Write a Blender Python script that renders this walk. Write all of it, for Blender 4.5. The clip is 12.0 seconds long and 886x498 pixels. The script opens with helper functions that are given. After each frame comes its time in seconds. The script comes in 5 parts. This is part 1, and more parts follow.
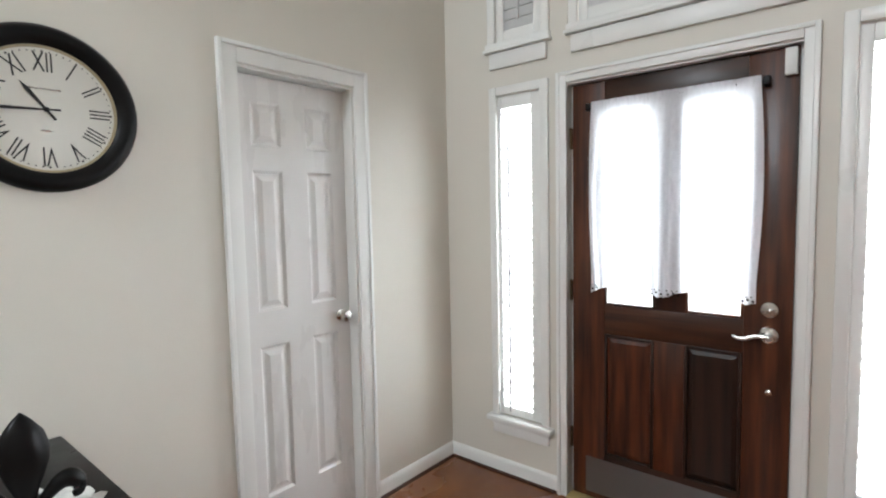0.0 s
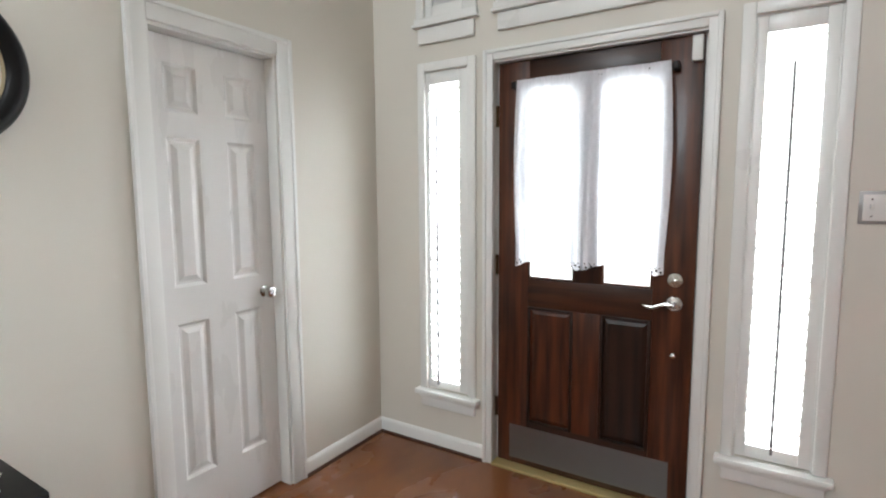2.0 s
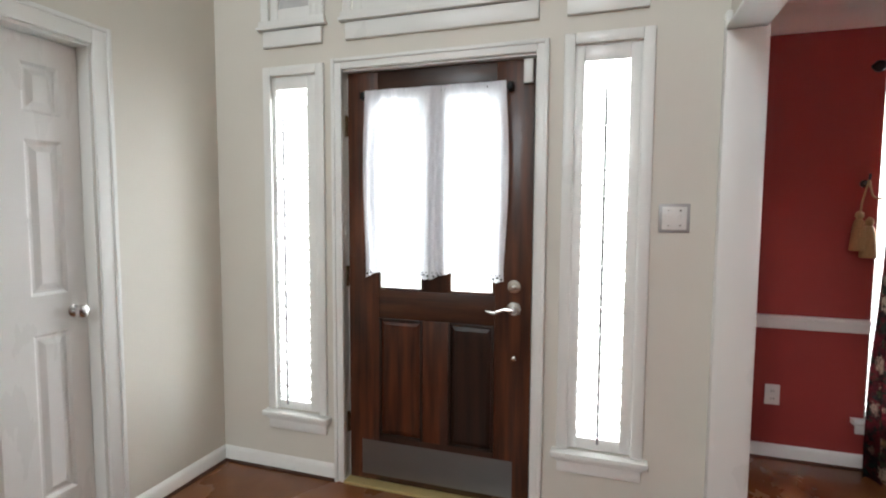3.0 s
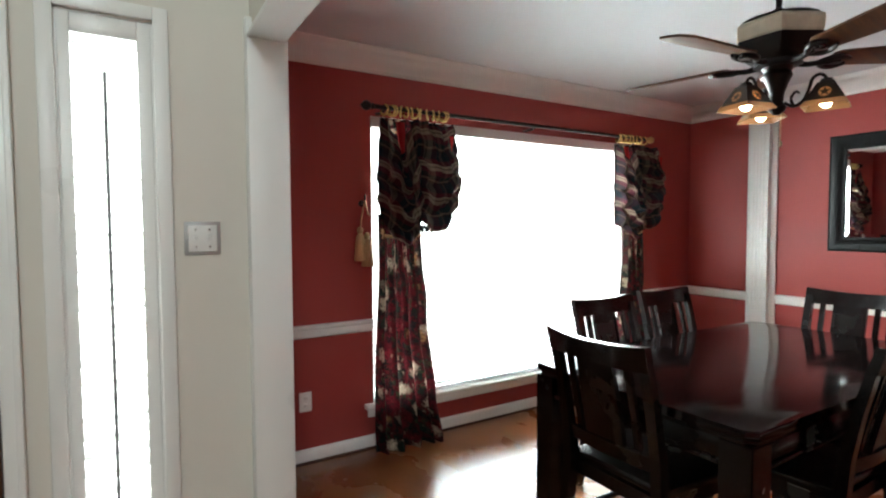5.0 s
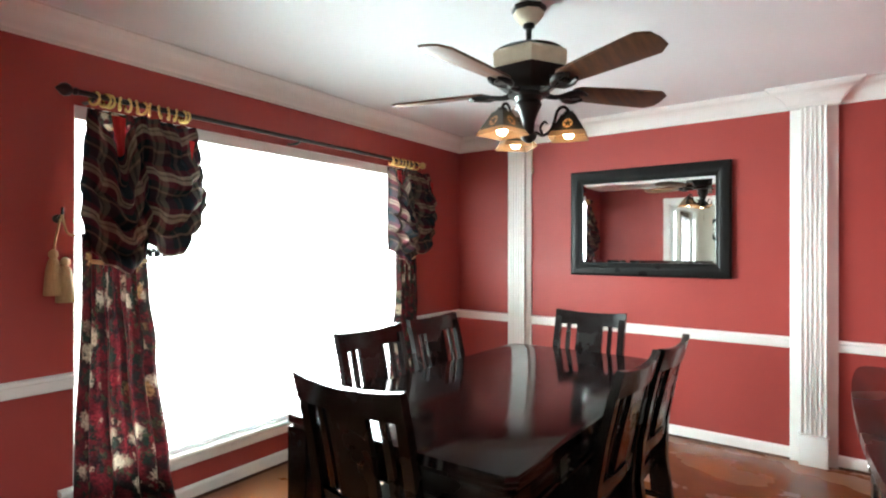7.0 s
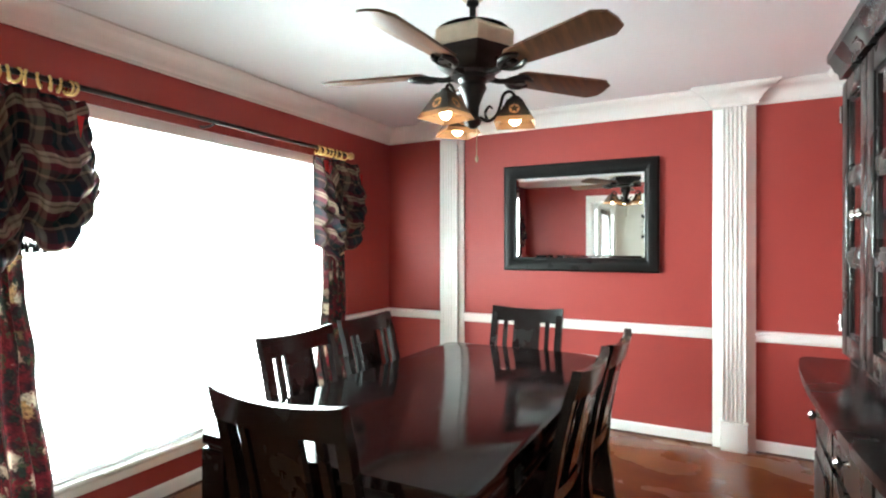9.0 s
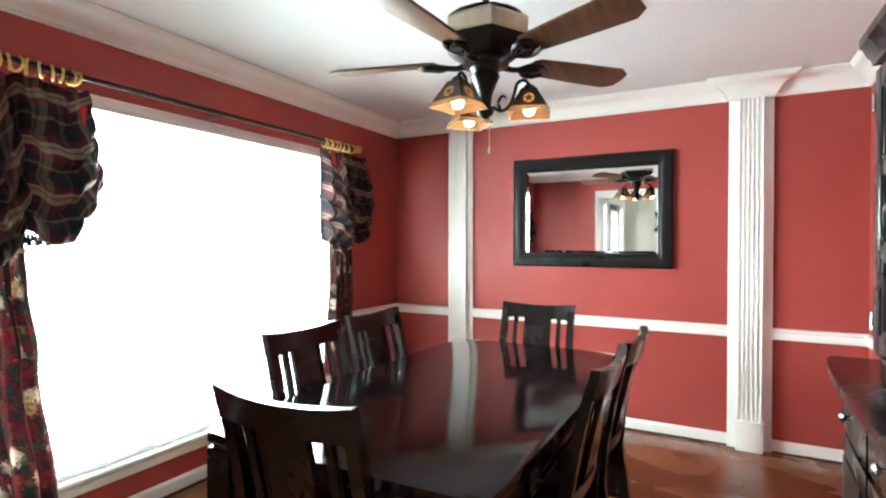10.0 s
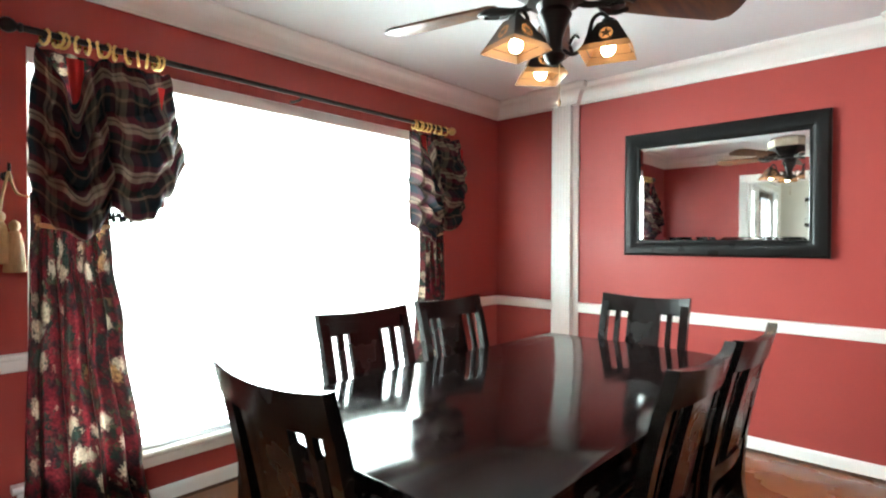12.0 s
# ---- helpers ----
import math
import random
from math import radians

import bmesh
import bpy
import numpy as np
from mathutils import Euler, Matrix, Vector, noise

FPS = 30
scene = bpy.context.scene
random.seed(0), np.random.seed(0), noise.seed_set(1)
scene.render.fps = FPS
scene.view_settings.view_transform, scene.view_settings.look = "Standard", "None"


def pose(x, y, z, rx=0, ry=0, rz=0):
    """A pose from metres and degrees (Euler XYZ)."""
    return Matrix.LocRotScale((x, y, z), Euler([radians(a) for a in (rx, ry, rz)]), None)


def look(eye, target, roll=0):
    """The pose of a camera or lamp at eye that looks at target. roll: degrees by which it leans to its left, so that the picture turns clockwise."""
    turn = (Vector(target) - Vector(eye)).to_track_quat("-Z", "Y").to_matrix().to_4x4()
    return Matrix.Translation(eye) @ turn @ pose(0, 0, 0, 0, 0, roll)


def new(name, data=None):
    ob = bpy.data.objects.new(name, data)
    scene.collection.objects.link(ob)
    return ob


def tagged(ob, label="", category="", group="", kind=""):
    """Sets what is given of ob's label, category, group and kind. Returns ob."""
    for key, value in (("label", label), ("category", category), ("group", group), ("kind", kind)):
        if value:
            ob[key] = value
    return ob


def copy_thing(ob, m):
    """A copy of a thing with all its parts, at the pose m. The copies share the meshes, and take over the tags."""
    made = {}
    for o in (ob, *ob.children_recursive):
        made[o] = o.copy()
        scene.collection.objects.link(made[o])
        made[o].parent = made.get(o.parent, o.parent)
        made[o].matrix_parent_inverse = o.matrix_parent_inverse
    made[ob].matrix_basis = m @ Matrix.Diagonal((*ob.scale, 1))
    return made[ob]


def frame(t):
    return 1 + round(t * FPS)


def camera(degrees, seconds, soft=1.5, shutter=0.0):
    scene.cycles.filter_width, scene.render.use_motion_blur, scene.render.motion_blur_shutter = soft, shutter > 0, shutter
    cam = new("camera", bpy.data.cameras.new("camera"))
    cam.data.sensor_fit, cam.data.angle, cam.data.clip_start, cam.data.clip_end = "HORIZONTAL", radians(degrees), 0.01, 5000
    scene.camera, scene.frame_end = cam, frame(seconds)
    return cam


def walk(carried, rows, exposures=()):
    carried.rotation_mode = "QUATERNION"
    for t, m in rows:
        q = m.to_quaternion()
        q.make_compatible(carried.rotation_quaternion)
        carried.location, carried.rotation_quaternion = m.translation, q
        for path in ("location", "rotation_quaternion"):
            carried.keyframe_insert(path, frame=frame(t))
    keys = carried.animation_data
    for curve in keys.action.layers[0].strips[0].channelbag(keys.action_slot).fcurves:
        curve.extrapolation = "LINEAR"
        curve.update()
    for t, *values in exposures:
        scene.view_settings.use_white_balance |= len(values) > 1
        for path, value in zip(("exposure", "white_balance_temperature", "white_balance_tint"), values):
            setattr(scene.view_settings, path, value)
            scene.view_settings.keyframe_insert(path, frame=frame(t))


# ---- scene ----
cam = camera(81.0, 12.0, soft=2.1)
PATH = [
    (0, (1.147, -2.376, 1.468), (-0.131, -0.845, 1.318), -1.2),
    (0.5, (1.157, -2.364, 1.46), (-0.124, -0.84, 1.271), -1.2),
    (1, (1.148, -2.368, 1.44), (-0.102, -0.82, 1.237), -1.1),
    (1.5, (1.181, -2.374, 1.429), (-0.021, -0.789, 1.219), -0.7),
    (2, (1.167, -2.378, 1.424), (0.105, -0.696, 1.21), -0.4),
    (2.5, (1.157, -2.348, 1.414), (0.294, -0.556, 1.203), 0.1),
    (3, (1.262, -2.312, 1.388), (0.635, -0.419, 1.241), 0.3),
    (3.5, (1.253, -2.279, 1.405), (1.073, -0.291, 1.283), -0.7),
    (5.5, (1.292, -1.947, 1.402), (2.572, -0.411, 1.337), 0.1),
    (6, (1.375, -1.909, 1.387), (2.822, -0.529, 1.345), 0.2),
    (6.5, (1.502, -1.896, 1.4), (3.045, -0.624, 1.376), 0.3),
    (7, (1.602, -1.866, 1.399), (3.222, -0.692, 1.403), 0.1),
    (7.5, (1.648, -1.797, 1.398), (3.343, -0.736, 1.419), -0.1),
    (9.5, (1.732, -1.686, 1.379), (3.51, -0.769, 1.37), 0.0),
    (10, (1.765, -1.658, 1.376), (3.529, -0.717, 1.354), 0.1),
    (10.5, (1.882, -1.651, 1.355), (3.594, -0.617, 1.327), 0.1),
    (11, (1.993, -1.695, 1.328), (3.619, -0.531, 1.3), 0.0),
    (11.5, (2.08, -1.721, 1.302), (3.619, -0.444, 1.274), 0.0),
    (12, (2.142, -1.733, 1.282), (3.616, -0.381, 1.256), 0.2),
]
EXPOSURES = [(0.0, 0.05, 6100, 8), (2.5, 0.04, 6200, 8), (3.5, -0.08, 6250, 6), (5.5, -0.15, 6150, -2), (6.5, 0.46, 6100, -4), (7.5, 0.60, 6050, -5), (9.5, 0.69, 6050, -6), (12.0, 0.70, 6050, -7)]
walk(cam, [(t, look(eye, target, roll)) for t, eye, target, roll in PATH], EXPOSURES)

# ---------------- light ----------------
world = bpy.data.worlds.new("world")
scene.world = world
world.use_nodes = True
wn = world.node_tree
sky = wn.nodes.new("ShaderNodeTexSky")
sky.sky_type, sky.sun_disc = "NISHITA", False
sky.sun_elevation, sky.sun_rotation = radians(48), radians(20)
wn.links.new(sky.outputs[0], wn.nodes["Background"].inputs[0])
wn.nodes["Background"].inputs[1].default_value = 0.12


def sky_lamp(name, eye, target, w, h, radiance, color=(0.95, 0.975, 1.0), spread=180):
    """Daylight standing in a window's opening, or the added rear one; radiance in scene units."""
    d = bpy.data.lights.new(name, "AREA")
    d.shape, d.size, d.size_y, d.color = "RECTANGLE", w, h, color
    d.spread = radians(spread)
    d.energy = radiance * math.pi * w * h
    ob = new(name, d)
    ob.matrix_world = look(eye, target)
    return ob


sky_lamp("dining_window_daylight", (3.78, 1.20, 1.62), (3.78, 0, 1.20), 2.60, 0.78, 47.0)
for z in (0.50, 0.94):
    sky_lamp("dining_window_low_daylight", (3.78, 1.32, z), (3.78, 0.45, z - 0.55), 2.75, 0.44, 31.0, spread=105)
sky_lamp("sidelight_daylight", (-0.305, 0.060, 1.19), (-0.305, -1, 1.19), 0.20, 1.66, 20.0)
sky_lamp("sidelight_daylight", (1.215, 0.060, 1.20), (1.215, -1, 1.20), 0.20, 1.66, 20.0)
sky_lamp("door_daylight", (0.455, 0.15, 1.46), (0.455, -1, 1.46), 0.72, 1.05, 13.0)
# Fill light added high behind the camera; no window is known there.
sky_lamp("rear_fill_daylight", (0.0, -6.45, 4.20), (0.9, 0, 1.75), 1.35, 1.5, 20.0)
sun = bpy.data.lights.new("sun", "SUN")
sun.energy, sun.angle, sun.color = 1.2, radians(12), (1.0, 0.97, 0.92)
new("sun", sun).matrix_world = look((0, 0, 10), (-2, -5, 2))


# ---------------- materials ----------------
def mat(name, color, rough=0.5, metal=0.0, color2=None, scale=6.0, mix=0.5, bump=0.0, bscale=80.0, coat=0.0, rvar=0.08, stretch=(1, 1, 1), detail=6.0, spec=0.5, emit=0.0):
    """Two-scale procedural surface: broad blotches, fine grain, relief and uneven gloss."""
    m = bpy.data.materials.new(name)
    m.use_nodes = True
    nt, n = m.node_tree, m.node_tree.nodes
    b = n["Principled BSDF"]
    b.inputs["Metallic"].default_value = metal
    b.inputs["Coat Weight"].default_value = coat
    b.inputs["Coat Roughness"].default_value = 0.12
    b.inputs["Specular IOR Level"].default_value = spec
    tc, mp = n.new("ShaderNodeTexCoord"), n.new("ShaderNodeMapping")
    mp.inputs["Scale"].default_value = stretch
    nt.links.new(tc.outputs["Object"], mp.inputs[0])
    broad = n.new("ShaderNodeTexNoise")
    broad.inputs["Scale"].default_value, broad.inputs["Detail"].default_value = scale, detail
    nt.links.new(mp.outputs[0], broad.inputs["Vector"])
    ramp = n.new("ShaderNodeValToRGB")
    c2 = color2 or tuple(c * 0.9 for c in color)
    ramp.color_ramp.elements[0].position, ramp.color_ramp.elements[1].position = 0.5 - mix * 0.5, 0.5 + mix * 0.5
    ramp.color_ramp.elements[0].color, ramp.color_ramp.elements[1].color = (*c2, 1), (*color, 1)
    nt.links.new(broad.outputs["Fac"], ramp.inputs[0])
    nt.links.new(ramp.outputs[0], b.inputs["Base Color"])
    rm = n.new("ShaderNodeMapRange")
    rm.inputs["To Min"].default_value, rm.inputs["To Max"].default_value = max(0.02, rough - rvar), min(1, rough + rvar)
    rm.inputs["From Min"].default_value, rm.inputs["From Max"].default_value = 0.3, 0.7
    fine = n.new("ShaderNodeTexNoise")
    fine.inputs["Scale"].default_value, fine.inputs["Detail"].default_value = bscale, 3.0
    nt.links.new(mp.outputs[0], fine.inputs["Vector"])
    nt.links.new(broad.outputs["Fac"], rm.inputs["Value"])
    nt.links.new(rm.outputs[0], b.inputs["Roughness"])
    if bump:
        bp = n.new("ShaderNodeBump")
        bp.inputs["Strength"].default_value, bp.inputs["Distance"].default_value = bump, 0.004
        nt.links.new(fine.outputs["Fac"], bp.inputs["Height"])
        nt.links.new(bp.outputs[0], b.inputs["Normal"])
    if emit:
        b.inputs["Emission Color"].default_value = (*color, 1)
        b.inputs["Emission Strength"].default_value = emit
    return m


def wood(name, dark, light, rough, scale=3.0, coat=0.3, axis=2, boards=0.0):
    """Grained wood: long stretched noise along one axis; boards: how much one board differs from the next."""
    s = [14.0, 14.0, 14.0]
    s[axis] = 1.0
    m = mat(name, light, rough, color2=dark, scale=scale, mix=0.45, bump=0.12, bscale=30, coat=coat, stretch=s, detail=10, spec=0.35)
    if boards:
        nt = m.node_tree
        b = nt.nodes["Principled BSDF"]
        link = b.inputs["Base Color"].links[0]
        src = link.from_socket
        info, rng, hsv = nt.nodes.new("ShaderNodeObjectInfo"), nt.nodes.new("ShaderNodeMapRange"), nt.nodes.new("ShaderNodeHueSaturation")
        rng.inputs["To Min"].default_value, rng.inputs["To Max"].default_value = 1 - boards, 1 + boards
        nt.links.new(info.outputs["Random"], rng.inputs["Value"])
        nt.links.new(rng.outputs[0], hsv.inputs["Value"])
        nt.links.new(src, hsv.inputs["Color"])
        nt.links.new(hsv.outputs[0], b.inputs["Base Color"])
    return m


CREAM = mat("cream_wall_paint", (0.70, 0.668, 0.598), 0.55, color2=(0.675, 0.642, 0.570), scale=2.0, bump=0.12, bscale=140)
RED = mat("red_wall_paint", (0.310, 0.050, 0.043), 0.5, color2=(0.288, 0.044, 0.039), scale=2.5, bump=0.15, bscale=140, spec=0.28)
WHITE = mat("white_trim_paint", (0.81, 0.81, 0.785), 0.34, color2=(0.795, 0.795, 0.765), scale=3.0, bump=0.015, bscale=60)
DOORWHITE = mat("white_door_paint", (0.79, 0.78, 0.76), 0.30, color2=(0.78, 0.77, 0.75), scale=3.0, bump=0.01, bscale=90, stretch=(3, 3, 0.8))
CEIL = mat("ceiling_paint", (0.73, 0.75, 0.76), 0.75, color2=(0.705, 0.725, 0.735), scale=2.0, bump=0.25, bscale=110)
FLOOR = mat("stained_floor", (0.29, 0.104, 0.034), 0.27, color2=(0.090, 0.032, 0.012), scale=3.0, mix=0.80, bump=0.02, bscale=30, coat=0.10, rvar=0.06, stretch=(1.0, 0.6, 1), detail=5)
SHOE = mat("dark_shoe_moulding", (0.06, 0.022, 0.010), 0.4, scale=6)
DOORWOOD = wood("mahogany_door", (0.007, 0.003, 0.002), (0.070, 0.021, 0.008), 0.36, 2.0, coat=0.06, boards=0.85)
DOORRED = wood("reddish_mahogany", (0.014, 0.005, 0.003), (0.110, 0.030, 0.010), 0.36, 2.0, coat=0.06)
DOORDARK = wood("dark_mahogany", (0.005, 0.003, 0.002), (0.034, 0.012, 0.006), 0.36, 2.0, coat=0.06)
DOORWOOD_H = wood("mahogany_rail", (0.008, 0.003, 0.002), (0.062, 0.020, 0.007), 0.36, 2.0, coat=0.06, axis=0, boards=0.4)
ESPRESSO = mat("espresso_lacquer", (0.006, 0.0045, 0.004), 0.24, color2=(0.004, 0.003, 0.003), scale=5, bump=0.03, bscale=40, coat=0.12, rvar=0.06, spec=0.26)
TABLETOP = mat("espresso_tabletop", (0.009, 0.0042, 0.004), 0.10, color2=(0.005, 0.003, 0.003), scale=3, bump=0.02, bscale=25, coat=0.0, stretch=(1, 6, 6), rvar=0.05, spec=0.25)
BLACK = mat("black_paint", (0.007, 0.0065, 0.0065), 0.34, scale=6, bump=0.05, bscale=50, spec=0.16)
HUTCH = mat("hutch_black_paint", (0.010, 0.009, 0.009), 0.28, color2=(0.007, 0.006, 0.006), scale=5, bump=0.05, bscale=40, spec=0.35)
IRON = mat("dark_bronze", (0.018, 0.015, 0.014), 0.35, metal=0.6, scale=8, bump=0.15, bscale=60)
STONE = mat("cream_stone_resin", (0.66, 0.60, 0.46), 0.6, color2=(0.47, 0.41, 0.29), scale=16, bump=1.0, bscale=26)
BLADE = wood("walnut_blade", (0.045, 0.018, 0.008), (0.16, 0.068, 0.030), 0.48, 2.5, coat=0.0, axis=0)
NICKEL = mat("satin_nickel", (0.62, 0.61, 0.59), 0.22, metal=1.0, scale=10)
STEEL = mat("brushed_steel", (0.24, 0.24, 0.245), 0.45, metal=1.0, scale=4, bump=0.05, bscale=60, stretch=(1, 20, 20))
PEWTER = mat("soft_pewter", (0.42, 0.41, 0.40), 0.5, metal=0.5, scale=20)
THRESH = mat("worn_pale_brass", (0.62, 0.50, 0.22), 0.45, metal=0.5, scale=4)
BRASS = mat("brass", (0.75, 0.55, 0.20), 0.28, metal=1.0, scale=10)
AGED = mat("aged_brass", (0.10, 0.065, 0.03), 0.4, metal=0.8, scale=20)
GOLD = mat("antique_gold", (0.55, 0.40, 0.16), 0.35, metal=0.8, scale=12, bump=0.2, bscale=60)
PLASTIC = mat("white_plastic", (0.78, 0.77, 0.74), 0.35, scale=5)
FACE = mat("clock_paper", (0.72, 0.71, 0.66), 0.5, color2=(0.66, 0.64, 0.57), scale=5)
INK = mat("black_ink", (0.012, 0.012, 0.013), 0.5)
LACE = mat("white_lace", (0.80, 0.79, 0.76), 0.8, scale=20, bump=0.5, bscale=200)
TASSEL = mat("gold_thread", (0.50, 0.33, 0.16), 0.7, color2=(0.32, 0.19, 0.09), scale=40, bump=0.5, bscale=150, stretch=(6, 6, 0.5))
# Backlit silhouette of the shutters' tilt rods, put into the colour as grey.
ROD_SILHOUETTE = mat("tilt_rod_silhouette", (0.25, 0.25, 0.25), 0.5, scale=4)
BULB = mat("lit_bulb", (1.0, 0.64, 0.34), 0.4, emit=48.0)
GLOW = mat("bright_hazy_daylight", (1.0, 1.0, 1.0), 1.0, emit=3.6)
GLOW_GARDEN = mat("hazy_sunlit_garden", (0.93, 1.0, 0.98), 1.0, color2=(0.80, 0.90, 0.90), scale=2.0, emit=0.85)
GLOW_PORCH = mat("shaded_porch_daylight", (1.0, 0.99, 0.97), 1.0, emit=1.8)
GROUND = mat("ground", (0.22, 0.21, 0.19), 0.9, scale=0.5, bump=0.3)


def glass_mat(name, tint=(1, 1, 1), rough=0.0):
    m = bpy.data.materials.new(name)
    m.use_nodes = True
    nt, n = m.node_tree, m.node_tree.nodes
    n.remove(n["Principled BSDF"])
    tr, gl, mx = n.new("ShaderNodeBsdfTransparent"), n.new("ShaderNodeBsdfGlossy"), n.new("ShaderNodeMixShader")
    tr.inputs[0].default_value = (*tint, 1)
    gl.inputs["Roughness"].default_value = rough
    mx.inputs[0].default_value = 0.07
    nt.links.new(tr.outputs[0], mx.inputs[1])
    nt.links.new(gl.outputs[0], mx.inputs[2])
    nt.links.new(mx.outputs[0], n["Material Output"].inputs[0])
    return m


GLASS = glass_mat("clear_glass", (0.96, 0.98, 0.97))
PANE = glass_mat("cabinet_glass", (0.93, 0.95, 0.94))
fres = PANE.node_tree.nodes.new("ShaderNodeFresnel")
fres.inputs["IOR"].default_value = 1.75
PANE.node_tree.links.new(fres.outputs[0], PANE.node_tree.nodes["Mix Shader"].inputs[0])
MIRROR = mat("silvered_mirror", (0.86, 0.87, 0.87), 0.02, metal=1.0, rvar=0.0)


def cloth(name, build, rough=0.8, translucent=0.25, bump=0.3):
    """Cloth with diffuse, some light through it, and a woven relief. build(nt, uv) returns a colour socket."""
    m = bpy.data.materials.new(name)
    m.use_nodes = True
    nt, n = m.node_tree, m.node_tree.nodes
    b = n["Principled BSDF"]
    b.inputs["Roughness"].default_value = rough
    b.inputs["Specular IOR Level"].default_value = 0.15
    uv = n.new("ShaderNodeTexCoord").outputs["UV"]
    col = build(nt, uv)
    tl, mx = n.new("ShaderNodeBsdfTranslucent"), n.new("ShaderNodeMixShader")
    mx.inputs[0].default_value = translucent
    nt.links.new(col, b.inputs["Base Color"])
    nt.links.new(col, tl.inputs[0])
    nz = n.new("ShaderNodeTexNoise")
    nz.inputs["Scale"].default_value = 60
    nt.links.new(uv, nz.inputs["Vector"])
    bp = n.new("ShaderNodeBump")
    bp.inputs["Strength"].default_value, bp.inputs["Distance"].default_value = bump, 0.003
    nt.links.new(nz.outputs["Fac"], bp.inputs["Height"])
    nt.links.new(bp.outputs[0], b.inputs["Normal"])
    nt.links.new(b.outputs[0], mx.inputs[1])
    nt.links.new(tl.outputs[0], mx.inputs[2])
    nt.links.new(mx.outputs[0], n["Material Output"].inputs[0])
    return m


def ramp_node(nt, fac, stops, hard=False):
    r = nt.nodes.new("ShaderNodeValToRGB")
    e = r.color_ramp.elements
    while len(e) < len(stops):
        e.new(0.5)
    for el, (p, c) in zip(e, stops):
        el.position, el.color = p, (*c, 1)
    if hard:
        r.color_ramp.interpolation = "CONSTANT"
    nt.links.new(fac, r.inputs[0])
    return r.outputs[0]


def floral(nt, uv):
    """Dark red ground with clustered blooms and leaves."""
    n = nt.nodes
    size = n.new("ShaderNodeVectorMath")
    size.operation = "MULTIPLY"
    size.inputs[1].default_value = (1.5, 2.3, 1.0)
    nt.links.new(uv, size.inputs[0])
    uv = size.outputs[0]
    warp = n.new("ShaderNodeTexNoise")
    warp.inputs["Scale"].default_value, warp.inputs["Detail"].default_value = 9.0, 3.0
    nt.links.new(uv, warp.inputs["Vector"])
    add = n.new("ShaderNodeVectorMath")
    add.operation = "MULTIPLY_ADD"
    add.inputs[1].default_value = (0.10, 0.10, 0.0)
    nt.links.new(warp.outputs["Color"], add.inputs[0])
    nt.links.new(uv, add.inputs[2])
    grain = n.new("ShaderNodeTexNoise")
    grain.inputs["Scale"].default_value, grain.inputs["Detail"].default_value = 45.0, 4.0
    nt.links.new(uv, grain.inputs["Vector"])
    ragged = n.new("ShaderNodeVectorMath")
    ragged.operation = "MULTIPLY_ADD"
    ragged.inputs[1].default_value = (0.10, 0.10, 0.0)
    nt.links.new(grain.outputs["Color"], ragged.inputs[0])
    nt.links.new(add.outputs[0], ragged.inputs[2])

    def cells(scale, stops, lo, hi, under):
        v = n.new("ShaderNodeTexVoronoi")
        v.inputs["Scale"].default_value = scale
        nt.links.new(ragged.outputs[0], v.inputs["Vector"])
        sep = n.new("ShaderNodeSeparateColor")
        nt.links.new(v.outputs["Color"], sep.inputs[0])
        tint = ramp_node(nt, sep.outputs[0], stops, True)
        shape = ramp_node(nt, v.outputs["Distance"], [(lo, (1, 1, 1)), (hi, (0, 0, 0))])
        mx = n.new("ShaderNodeMix")
        mx.data_type = "RGBA"
        nt.links.new(shape, mx.inputs[0])
        nt.links.new(under, mx.inputs[6])
        nt.links.new(tint, mx.inputs[7])
        return mx.outputs[2]
    base = ramp_node(nt, warp.outputs["Fac"], [(0.40, (0.014, 0.008, 0.009)), (0.60, (0.095, 0.009, 0.013))])
    leaves = cells(15.0, [(0.0, (0.010, 0.018, 0.014)), (0.30, (0.034, 0.042, 0.022)), (0.55, (0.080, 0.008, 0.012)), (0.72, (0.014, 0.016, 0.016))], 0.36, 0.50, base)
    blooms = cells(6.0, [(0.0, (0.085, 0.009, 0.013)), (0.14, (0.36, 0.28, 0.20)), (0.34, (0.018, 0.026, 0.020)), (0.52, (0.30, 0.17, 0.075)), (0.64, (0.12, 0.012, 0.018)), (0.76, (0.40, 0.32, 0.24))], 0.30, 0.46, leaves)
    petals = cells(17.0, [(0.0, (0.020, 0.016, 0.014)), (0.34, (0.10, 0.012, 0.016)), (0.55, (0.026, 0.034, 0.024)), (0.84, (0.28, 0.21, 0.15))], 0.14, 0.34, blooms)
    mott = ramp_node(nt, grain.outputs["Fac"], [(0.30, (0.45, 0.45, 0.45)), (0.65, (1.15, 1.15, 1.15))])
    mul = n.new("ShaderNodeMix")
    mul.data_type, mul.blend_type = "RGBA", "MULTIPLY"
    mul.inputs[0].default_value = 1.0
    nt.links.new(petals, mul.inputs[6])
    nt.links.new(mott, mul.inputs[7])
    return mul.outputs[2]


